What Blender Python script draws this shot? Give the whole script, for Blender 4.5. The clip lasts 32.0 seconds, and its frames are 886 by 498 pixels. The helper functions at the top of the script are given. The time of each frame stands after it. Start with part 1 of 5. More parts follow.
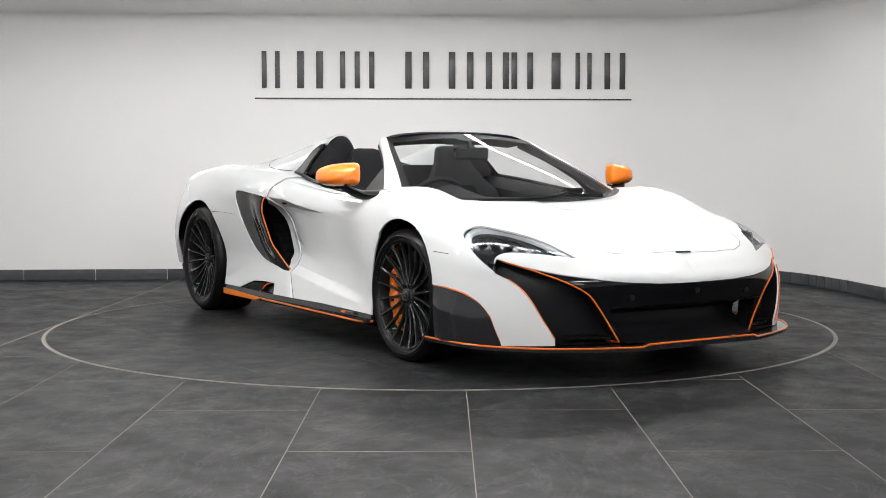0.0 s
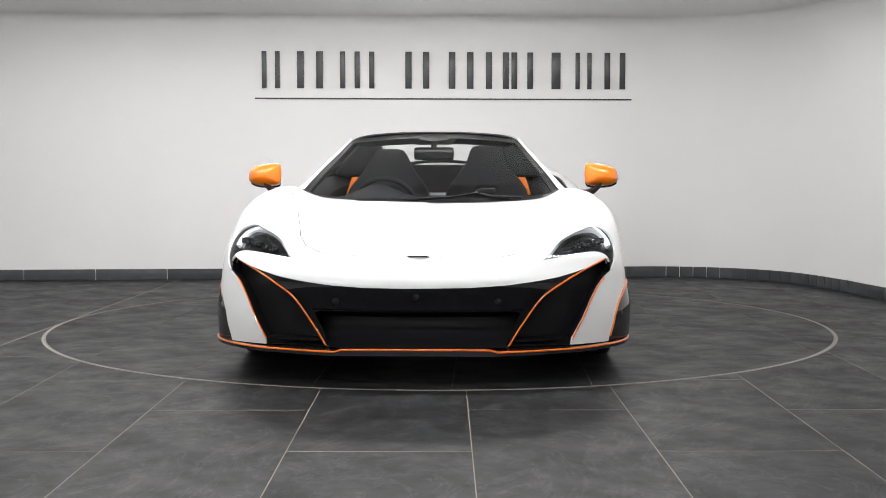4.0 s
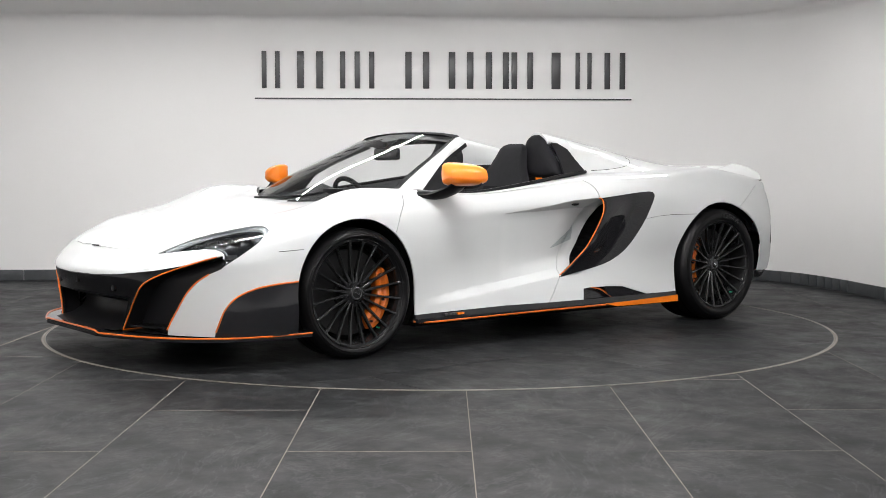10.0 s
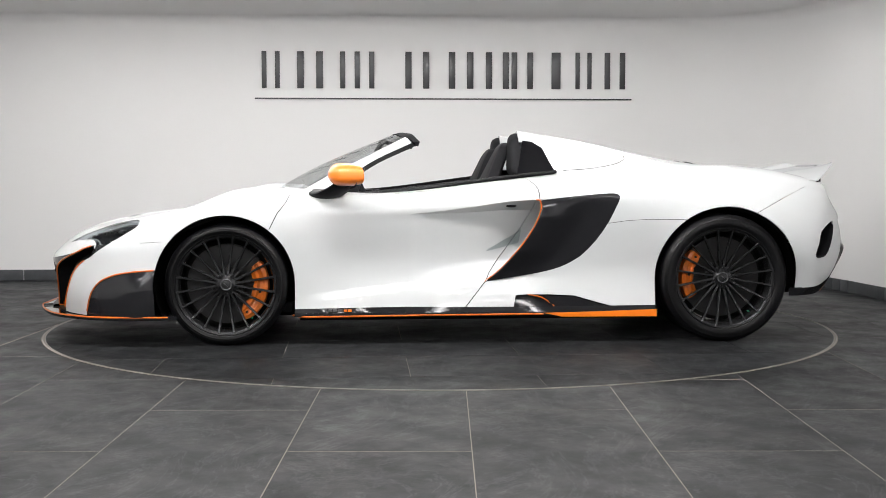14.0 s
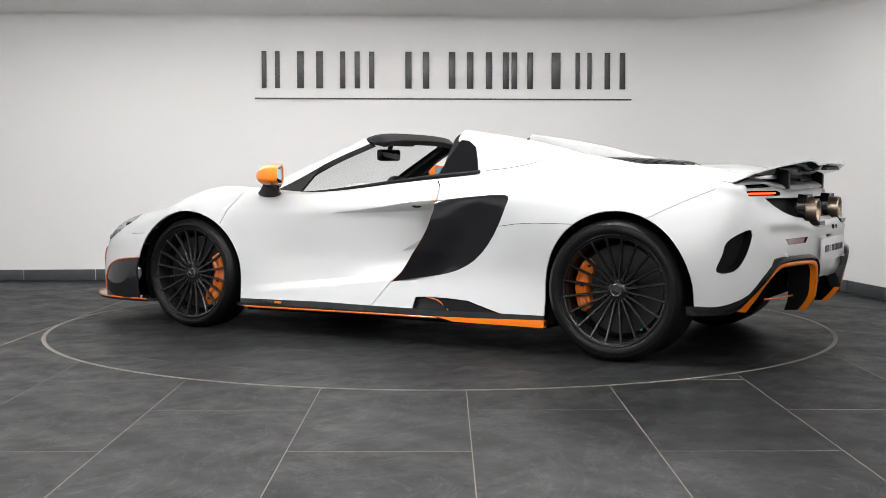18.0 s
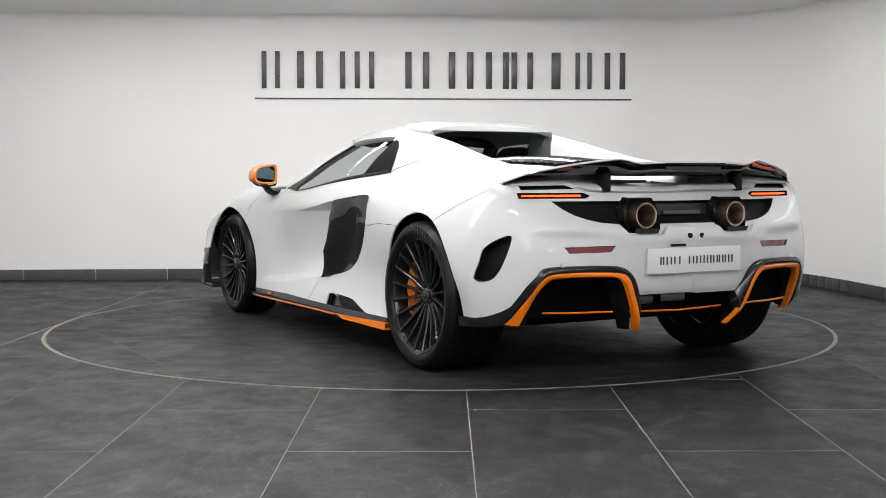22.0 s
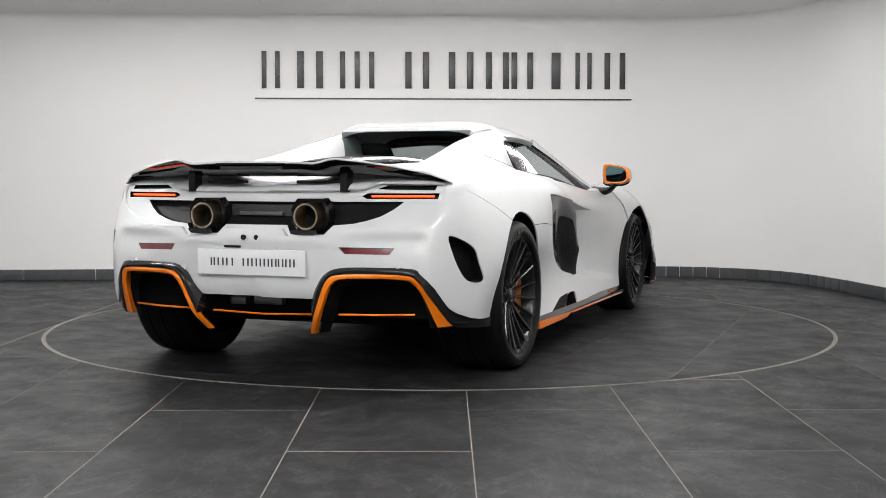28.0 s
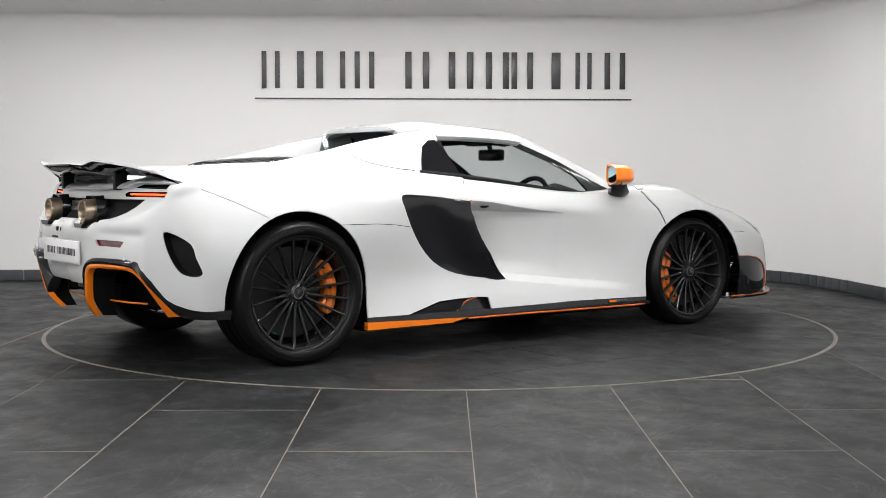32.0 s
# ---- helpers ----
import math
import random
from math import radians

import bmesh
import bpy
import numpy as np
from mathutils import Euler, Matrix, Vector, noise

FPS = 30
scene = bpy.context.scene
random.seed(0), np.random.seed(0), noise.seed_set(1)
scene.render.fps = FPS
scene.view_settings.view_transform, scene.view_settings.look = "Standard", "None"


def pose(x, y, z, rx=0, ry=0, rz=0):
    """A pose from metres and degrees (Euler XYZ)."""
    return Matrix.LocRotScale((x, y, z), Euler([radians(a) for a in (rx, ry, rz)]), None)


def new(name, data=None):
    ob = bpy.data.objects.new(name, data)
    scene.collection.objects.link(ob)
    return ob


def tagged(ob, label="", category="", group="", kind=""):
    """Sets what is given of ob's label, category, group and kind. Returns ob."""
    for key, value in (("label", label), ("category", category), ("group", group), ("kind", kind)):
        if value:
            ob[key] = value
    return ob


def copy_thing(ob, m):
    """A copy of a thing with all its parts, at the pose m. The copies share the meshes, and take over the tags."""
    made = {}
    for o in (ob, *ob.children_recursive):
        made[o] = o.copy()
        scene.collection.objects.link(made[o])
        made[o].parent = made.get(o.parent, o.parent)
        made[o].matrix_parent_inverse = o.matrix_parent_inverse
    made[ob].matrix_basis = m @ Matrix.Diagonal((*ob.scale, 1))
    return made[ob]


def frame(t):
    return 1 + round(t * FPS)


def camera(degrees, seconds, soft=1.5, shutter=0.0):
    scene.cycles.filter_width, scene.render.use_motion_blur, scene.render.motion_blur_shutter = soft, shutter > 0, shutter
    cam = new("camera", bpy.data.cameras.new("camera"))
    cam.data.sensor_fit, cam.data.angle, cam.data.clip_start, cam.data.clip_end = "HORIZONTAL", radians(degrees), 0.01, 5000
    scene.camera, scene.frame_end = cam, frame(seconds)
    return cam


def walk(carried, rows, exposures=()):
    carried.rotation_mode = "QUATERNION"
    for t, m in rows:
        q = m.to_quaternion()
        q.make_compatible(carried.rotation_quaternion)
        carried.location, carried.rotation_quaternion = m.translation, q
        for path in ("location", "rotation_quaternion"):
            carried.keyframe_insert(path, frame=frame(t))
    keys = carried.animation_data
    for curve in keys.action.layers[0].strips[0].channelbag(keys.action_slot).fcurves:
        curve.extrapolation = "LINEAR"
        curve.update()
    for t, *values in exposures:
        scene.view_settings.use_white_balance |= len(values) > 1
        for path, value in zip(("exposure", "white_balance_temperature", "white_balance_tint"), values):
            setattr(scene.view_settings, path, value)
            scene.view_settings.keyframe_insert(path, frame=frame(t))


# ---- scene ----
# ---- camera: it stands still before the turntable ----
cam = camera(40.0, 32.0, soft=0.8)
EYE = Matrix.Translation((0, -7.361, 0.912)) @ pose(0, 0, 0, 90 - 3.580, 0, -0.144) @ pose(0, 0, 0, 0, 0, -0.031)
walk(cam, [(0.0, EYE), (32.0, EYE)])

# ---- world and light ----
world = bpy.data.worlds.new("world")
scene.world = world
world.use_nodes = True
world.node_tree.nodes["Background"].inputs[0].default_value = (0.75, 0.77, 0.8, 1)
world.node_tree.nodes["Background"].inputs[1].default_value = 0.05
scene.view_settings.exposure = 0.0

# turn of the table, degrees, second by second
TURN = [(0, -58.55), (1, -66.9), (2, -75.3), (3, -83.75), (3.5, -87.9), (5.5, -104.55), (6, -108.8), (7, -117.23),
        (8, -125.65), (9, -134.1), (10, -142.52), (11, -150.98), (12, -159.5), (13, -167.92), (14, -176.2),
        (14.5, -180.38), (16.5, -197.15), (17, -201.35), (18, -209.58), (19, -217.5), (20, -225.38), (21, -233.45),
        (22, -241.48), (23, -249.45), (24, -257.7), (25, -266.05), (25.5, -270.22), (27.5, -286.8), (28, -291.03),
        (29, -299.45), (30, -307.89), (31, -316.3), (32, -324.65)]
CAR_AT = (-0.145, -0.021, 0.0)
TABLE_R = 2.300


# ---- materials ----
def mat(name, base, rough=0.5, metal=0.0, coat=0.0, var=0.0, scale=8.0, bump=0.0, bump_scale=60.0, emit=0.0,
        transmission=0.0, ior=1.45, rvar=0.0, island=0.0, spec=0.5):
    m = bpy.data.materials.new(name)
    m.use_nodes = True
    nt = m.node_tree
    b = nt.nodes["Principled BSDF"]
    b.inputs["Base Color"].default_value = (*base, 1)
    b.inputs["Roughness"].default_value = rough
    b.inputs["Metallic"].default_value = metal
    b.inputs["IOR"].default_value = ior
    b.inputs["Specular IOR Level"].default_value = spec
    b.inputs["Coat Weight"].default_value = coat
    b.inputs["Coat Roughness"].default_value = 0.03
    b.inputs["Transmission Weight"].default_value = transmission
    if emit:
        b.inputs["Emission Color"].default_value = (*base, 1)
        b.inputs["Emission Strength"].default_value = emit
    tc = nt.nodes.new("ShaderNodeTexCoord")
    if var or rvar:
        n = nt.nodes.new("ShaderNodeTexNoise")
        n.inputs["Scale"].default_value = scale
        n.inputs["Detail"].default_value = 8
        n.inputs["Roughness"].default_value = 0.65
        nt.links.new(tc.outputs["Object"], n.inputs["Vector"])
        if var:
            mix = nt.nodes.new("ShaderNodeMix")
            mix.data_type = "RGBA"
            mix.inputs["A"].default_value = (*[c * (1 - var) for c in base], 1)
            mix.inputs["B"].default_value = (*[min(1, c * (1 + var)) for c in base], 1)
            nt.links.new(n.outputs["Fac"], mix.inputs["Factor"])
            out = mix.outputs["Result"]
            if island:
                oi = nt.nodes.new("ShaderNodeObjectInfo")
                mr = nt.nodes.new("ShaderNodeMapRange")
                mr.inputs["To Min"].default_value = 1 - island
                mr.inputs["To Max"].default_value = 1 + island
                nt.links.new(oi.outputs["Random"], mr.inputs["Value"])
                mul = nt.nodes.new("ShaderNodeVectorMath")
                mul.operation = "SCALE"
                nt.links.new(out, mul.inputs[0])
                nt.links.new(mr.outputs["Result"], mul.inputs["Scale"])
                out = mul.outputs["Vector"]
            nt.links.new(out, b.inputs["Base Color"])
        if rvar:
            mr2 = nt.nodes.new("ShaderNodeMapRange")
            mr2.inputs["From Min"].default_value = 0.3
            mr2.inputs["From Max"].default_value = 0.7
            mr2.inputs["To Min"].default_value = max(0.02, rough - rvar)
            mr2.inputs["To Max"].default_value = rough + rvar
            nt.links.new(n.outputs["Fac"], mr2.inputs["Value"])
            nt.links.new(mr2.outputs["Result"], b.inputs["Roughness"])
    if bump:
        n2 = nt.nodes.new("ShaderNodeTexNoise")
        n2.inputs["Scale"].default_value = bump_scale
        n2.inputs["Detail"].default_value = 5
        nt.links.new(tc.outputs["Object"], n2.inputs["Vector"])
        bp = nt.nodes.new("ShaderNodeBump")
        bp.inputs["Strength"].default_value = bump
        bp.inputs["Distance"].default_value = 0.004
        nt.links.new(n2.outputs["Fac"], bp.inputs["Height"])
        nt.links.new(bp.outputs["Normal"], b.inputs["Normal"])
    return m


M_WALL = mat("wall_paint", (0.76, 0.754, 0.75), 0.7, var=0.025, scale=1.5, bump=0.15, bump_scale=120)
M_CEIL = mat("ceiling_paint", (0.78, 0.776, 0.773), 0.8, var=0.02, scale=2)
M_GROUT = mat("grout", (0.27, 0.24, 0.205), 0.9, var=0.3, scale=30)
M_SKIRT = mat("skirting_slate", (0.05, 0.054, 0.058), 0.45, var=0.35, scale=14, bump=0.3, island=0.25)
M_SIGN = mat("sign_black", (0.03, 0.03, 0.033), 0.3, var=0.2, scale=5)
M_LED = mat("led_strip", (1.0, 0.985, 0.975), emit=101.0)
M_LED_SHORT = mat("led_strip_short", (1.0, 0.985, 0.975), emit=76.0)
M_LED_DIM = mat("led_strip_dimmed", (1.0, 0.985, 0.975), emit=70.0)
M_PAINT = mat("white_paint", (0.575, 0.588, 0.592), 0.4, coat=0.62, var=0.01, scale=40, spec=0.1)
M_CARBON = mat("carbon_gloss", (0.014, 0.014, 0.016), 0.055, var=0.25, scale=300, spec=0.5)
M_BLACK = mat("black_plastic", (0.007, 0.007, 0.008), 0.42, var=0.3, scale=20, spec=0.16)
M_GLOSSBLACK = mat("gloss_black", (0.005, 0.005, 0.006), 0.06, spec=0.4)
# near-black for dark parts, and for hollows whose shade is put into the colour
M_DARK = mat("black_parts_and_shade", (0.004, 0.004, 0.004), 0.8, spec=0.06)
M_ORANGE = mat("orange_paint", (0.85, 0.20, 0.006), 0.3, coat=0.8, var=0.03, scale=30)
M_TYRE = mat("tyre_rubber", (0.005, 0.005, 0.0055), 0.36, spec=0.2, var=0.3, scale=30, bump=0.2, bump_scale=150)
M_RIM = mat("rim_dark", (0.030, 0.0305, 0.032), 0.23, metal=0.6, var=0.2, scale=40)
M_STEEL = mat("brake_steel", (0.12, 0.12, 0.125), 0.4, metal=0.9, var=0.3, scale=60)
M_LEATHER = mat("alcantara", (0.014, 0.014, 0.016), 0.8, spec=0.2, var=0.25, scale=30)
M_TITAN = mat("exhaust_titanium", (0.36, 0.29, 0.22), 0.35, metal=1.0, var=0.25, scale=25)
M_RIMBAR = mat("worn_rim_metal", (0.20, 0.19, 0.17), 0.42, metal=0.5, var=0.8, scale=2.2, rvar=0.2)
M_CHROME = mat("chrome", (0.7, 0.7, 0.72), 0.12, metal=1.0)


def slate(name):
    """Dark riven slate: clouds, pale veins and a soft sheen."""
    m = mat(name, (0.0135, 0.0140, 0.0150), 0.46, var=0.45, scale=3.2, rvar=0.14, island=0.14, spec=0.11)
    nt = m.node_tree
    b = nt.nodes["Principled BSDF"]
    tc = [n for n in nt.nodes if n.type == "TEX_COORD"][0]
    # the riven grain runs along the tiles
    grain = nt.nodes.new("ShaderNodeMapping")
    grain.inputs["Scale"].default_value = (1.0, 0.45, 1.0)
    nt.links.new(tc.outputs["Object"], grain.inputs["Vector"])
    w = nt.nodes.new("ShaderNodeTexNoise")
    w.inputs["Scale"].default_value = 2.3
    w.inputs["Detail"].default_value = 10
    w.inputs["Roughness"].default_value = 0.72
    w.inputs["Distortion"].default_value = 1.6
    nt.links.new(grain.outputs["Vector"], w.inputs["Vector"])
    ramp = nt.nodes.new("ShaderNodeValToRGB")
    ramp.color_ramp.elements[0].position, ramp.color_ramp.elements[1].position = 0.488, 0.5
    ramp.color_ramp.elements[0].color = (0, 0, 0, 1)
    e = ramp.color_ramp.elements.new(0.512)
    e.color = (0, 0, 0, 1)
    ramp.color_ramp.elements[1].color = (0.034, 0.035, 0.036, 1)
    nt.links.new(w.outputs["Fac"], ramp.inputs["Fac"])
    old = b.inputs["Base Color"].links[0].from_socket
    add = nt.nodes.new("ShaderNodeVectorMath")
    add.operation = "ADD"
    nt.links.new(old, add.inputs[0])
    nt.links.new(ramp.outputs["Color"], add.inputs[1])
    # fine mineral flecks over the clouds
    f = nt.nodes.new("ShaderNodeTexNoise")
    f.inputs["Scale"].default_value = 11
    f.inputs["Detail"].default_value = 6
    f.inputs["Roughness"].default_value = 0.75
    nt.links.new(grain.outputs["Vector"], f.inputs["Vector"])
    fr = nt.nodes.new("ShaderNodeMapRange")
    fr.inputs["From Min"].default_value = 0.32
    fr.inputs["From Max"].default_value = 0.68
    fr.inputs["To Min"].default_value = 0.64
    fr.inputs["To Max"].default_value = 1.36
    nt.links.new(f.outputs["Fac"], fr.inputs["Value"])
    fl = nt.nodes.new("ShaderNodeVectorMath")
    fl.operation = "SCALE"
    nt.links.new(add.outputs["Vector"], fl.inputs[0])
    nt.links.new(fr.outputs["Result"], fl.inputs["Scale"])
    nt.links.new(fl.outputs["Vector"], b.inputs["Base Color"])
    bp = nt.nodes.new("ShaderNodeBump")
    bp.inputs["Strength"].default_value = 0.4
    bp.inputs["Distance"].default_value = 0.006
    nt.links.new(w.outputs["Fac"], bp.inputs["Height"])
    nt.links.new(bp.outputs["Normal"], b.inputs["Normal"])
    return m


M_SLATE = slate("floor_slate")


def glass(name, tint, rough=0.0, mixfac=0.05, edge=0.65):
    """Thin pane: clear tint with a mirror-like sheen on its face."""
    m = bpy.data.materials.new(name)
    m.use_nodes = True
    nt = m.node_tree
    nt.nodes.remove(nt.nodes["Principled BSDF"])
    tr = nt.nodes.new("ShaderNodeBsdfTransparent")
    tr.inputs[0].default_value = (*tint, 1)
    gl = nt.nodes.new("ShaderNodeBsdfGlossy")
    gl.inputs["Roughness"].default_value = rough
    lw = nt.nodes.new("ShaderNodeLayerWeight")
    lw.inputs["Blend"].default_value = 0.5
    pw = nt.nodes.new("ShaderNodeMath")
    pw.operation = "POWER"
    pw.inputs[1].default_value = 5.0
    nt.links.new(lw.outputs["Facing"], pw.inputs[0])
    ma = nt.nodes.new("ShaderNodeMath")
    ma.operation = "MULTIPLY_ADD"
    ma.inputs[1].default_value = edge
    ma.inputs[2].default_value = mixfac
    nt.links.new(pw.outputs[0], ma.inputs[0])
    mx = nt.nodes.new("ShaderNodeMixShader")
    nt.links.new(ma.outputs[0], mx.inputs[0])
    nt.links.new(tr.outputs[0], mx.inputs[1])
    nt.links.new(gl.outputs[0], mx.inputs[2])
    nt.links.new(mx.outputs[0], nt.nodes["Material Output"].inputs[0])
    return m


M_GLASS = glass("clear_glass", (0.90, 0.92, 0.92))
M_TINT = glass("tinted_glass", (0.34, 0.37, 0.37), mixfac=0.008, edge=0.3)
M_LENS = glass("lamp_lens", (0.85, 0.88, 0.9))


# ---- mesh helpers ----
def mesh_of(name, bm, material, smooth=40):
    me = bpy.data.meshes.new(name)
    bmesh.ops.recalc_face_normals(bm, faces=bm.faces) if smooth >= 0 else None
    bm.to_mesh(me)
    bm.free()
    for m in material if isinstance(material, (list, tuple)) else [material]:
        me.materials.append(m)
    if smooth:
        me.shade_smooth()
        me.set_sharp_from_angle(angle=radians(abs(smooth)))
    return me


def part(name, bm, material, parent, label="", smooth=40, m=None):
    ob = new(name, mesh_of(name, bm, material, smooth))
    ob.parent = parent
    if m is not None:
        ob.matrix_basis = m
    return tagged(ob, label)


def thing(name, bm, material, label, category, group="", kind="", smooth=40, m=None):
    ob = new(name, mesh_of(name, bm, material, smooth))
    if m is not None:
        ob.matrix_basis = m
    return tagged(ob, label, category, group, kind)


def box(bm, x0, x1, y0, y1, z0, z1, bevel=0.0):
    vs = [bm.verts.new((x, y, z)) for x in (x0, x1) for y in (y0, y1) for z in (z0, z1)]
    fs = [bm.faces.new([vs[i] for i in f]) for f in
          ((0, 1, 3, 2), (4, 6, 7, 5), (0, 4, 5, 1), (2, 3, 7, 6), (0, 2, 6, 4), (1, 5, 7, 3))]
    if bevel:
        es = list({e for f in fs for e in f.edges})
        bmesh.ops.bevel(bm, geom=es, offset=bevel, segments=2, affect="EDGES", profile=0.6)
    return bm


def prism(bm, pts, h0, h1, axis="z"):
    """A prism over a flat outline."""
    def at(a, b, h):
        return {"z": (a, b, h), "y": (a, h, b), "x": (h, a, b)}[axis]
    lo = [bm.verts.new(at(a, b, h0)) for a, b in pts]
    hi = [bm.verts.new(at(a, b, h1)) for a, b in pts]
    n = len(pts)
    for i in range(n):
        bm.faces.new((lo[i], lo[(i + 1) % n], hi[(i + 1) % n], hi[i]))
    bm.faces.new(lo[::-1])
    bm.faces.new(hi)
    return bm


def grid_mesh(bm, rows, close_u=False, close_v=False):
    """Faces over rows of points."""
    vs = [[bm.verts.new(p) for p in r] for r in rows]
    nu, nv = len(vs), len(vs[0])
    for i in range(nu if close_u else nu - 1):
        for j in range(nv if close_v else nv - 1):
            q = [vs[i][j], vs[(i + 1) % nu][j], vs[(i + 1) % nu][(j + 1) % nv], vs[i][(j + 1) % nv]]
            try:
                bm.faces.new(q)
            except ValueError:
                pass
    return vs


def catmull(pts, steps):
    """A smooth line through points, by Catmull-Rom."""
    p = [np.array(q, float) for q in pts]
    p = [2 * p[0] - p[1]] + p + [2 * p[-1] - p[-2]]
    out = []
    for i in range(1, len(p) - 2):
        for k in range(steps):
            t = k / steps
            out.append(0.5 * ((2 * p[i]) + (p[i + 1] - p[i - 1]) * t + (2 * p[i - 1] - 5 * p[i] + 4 * p[i + 1] - p[i + 2]) * t * t
                              + (3 * p[i] - p[i - 1] - 3 * p[i + 1] + p[i + 2]) * t ** 3))
    out.append(p[-2])
    return out


def tube(bm, pts, r, n=8, flat=1.0):
    """A round bar along points."""
    P = [Vector(q) for q in pts]
    rows = []
    for i, q in enumerate(P):
        d = (P[min(i + 1, len(P) - 1)] - P[max(i - 1, 0)]).normalized()
        a = d.cross(Vector((0, 0, 1)))
        a = a.normalized() if a.length > 1e-4 else Vector((1, 0, 0))
        b = a.cross(d)
        rows.append([q + a * (r * math.cos(2 * math.pi * k / n)) + b * (r * flat * math.sin(2 * math.pi * k / n)) for k in range(n)])
    vs = grid_mesh(bm, rows, close_v=True)
    bm.faces.new(vs[0])
    bm.faces.new(vs[-1][::-1])
    return bm


def lathe(bm, prof, n=48, axis="y"):
    """Turn a profile of (radius, along) about an axis."""
    rows = []
    for k in range(n):
        a = 2 * math.pi * k / n
        rows.append([(r * math.cos(a), h, r * math.sin(a)) if axis == "y" else
                     ((h, r * math.cos(a), r * math.sin(a)) if axis == "x" else (r * math.cos(a), r * math.sin(a), h)) for r, h in prof])
    grid_mesh(bm, rows, close_u=True)
    return bm


# ---- the room ----
CEIL_Z = 2.25


def wall_line():
    """Inner face of the walls in plan: a straight back wall that bends round to the right-hand side."""
    back = [(-4.3, 2.951), (-3.749, 2.984), (1.572, 3.306)]
    bend = catmull([(1.572, 3.306), (2.028, 3.314), (2.531, 3.113), (2.907, 2.694), (3.096, 2.027), (3.193, 1.311)], 8)
    side = [(3.236, 0.418), (3.26, -1.0), (3.26, -10.5)]
    return back[:-1] + [tuple(p) for p in bend] + side


def offset_line(pts, d):
    out = []
    for i, p in enumerate(pts):
        a, b = Vector(pts[max(i - 1, 0)]), Vector(pts[min(i + 1, len(pts) - 1)])
        t = (b - a).normalized()
        out.append((p[0] - t.y * d, p[1] + t.x * d))
    return out


def build_walls():
    line = wall_line()
    bm = bmesh.new()
    out = offset_line(line, 0.2)
    # the wall's head rolls over into the ceiling
    coves = [offset_line(line, -0.09 * (1 - math.cos(radians(a)))) for a in (20, 40, 60, 80, 90)]
    rows = [[(x, y, 0.0), (x, y, CEIL_Z - 0.09)] + [(*c[i], CEIL_Z - 0.09 + 0.09 * math.sin(radians(a))) for c, a in zip(coves, (20, 40, 60, 80, 90))] + [(u, v, CEIL_Z), (u, v, 0.0)]
            for i, ((x, y), (u, v)) in enumerate(zip(line, out))]
    vs = grid_mesh(bm, rows, close_v=True)
    bm.faces.new(vs[0]), bm.faces.new(vs[-1][::-1])
    thing("wall_north", bm, M_WALL, "smooth white painted wall that curves round one corner", "wall", kind="structure", smooth=30)
    # unseen wall, set close in so that its bounce brightens the floor's left
    bm = bmesh.new()
    box(bm, -4.5, -4.3, -10.7, 2.951, 0, CEIL_Z)
    thing("wall_west", bm, M_WALL, "unseen plain white wall that closes the room", "wall", kind="structure", smooth=0)
    bm = bmesh.new()
    box(bm, -4.3, 3.47, -10.7, -10.5, 0, CEIL_Z)
    thing("wall_south", bm, M_WALL, "unseen plain white wall that closes the room", "wall", kind="structure", smooth=0)
    bm = bmesh.new()
    box(bm, -4.6, 3.6, -10.8, 3.8, CEIL_Z + 0.003, CEIL_Z + 0.15)
    thing("ceiling", bm, M_CEIL, "flat white painted ceiling", "ceiling", kind="structure", smooth=0)


def strip_light(x, y, length, half, glow, label):
    """One linear lamp that lies across the room under the ceiling."""
    lamp = tagged(new("ceiling_light"), label, "ceiling light", "strip lights of the ceiling")
    h = length / 2
    bm = bmesh.new()
    box(bm, -h - .02, h + .02, -half - .015, half + .015, 0.0, 0.012, 0.003)
    part("housing", bm, M_CHROME, lamp)
    bm = bmesh.new()
    box(bm, -h, h, -half, half, -0.008, -0.001)
    part("diffuser", bm, glow, lamp, "glowing white diffuser", smooth=0)
    lamp.matrix_basis = pose(x, y, CEIL_Z - 0.012)
    return lamp


def build_lights():
    """Long strips before and over the table, rows of short ones behind it; the one by the back wall is dimmed."""
    for y, glow in ((-4.6, M_LED), (-1.6, M_LED), (1.39, M_LED_DIM)):
        strip_light(-0.6, y, 5.76, .035, glow, "long white linear strip light under the ceiling")
    for y, shift in ((-6.3, -.5), (-7.7, .1), (-9.1, -.5)):
        first = strip_light(-2.6 + shift, y, 1.55, .024, M_LED_SHORT, "short white linear strip light under the ceiling")
        for k in (1, 2):
            copy_thing(first, pose(-2.6 + shift + 2.0 * k, y, CEIL_Z - 0.012))


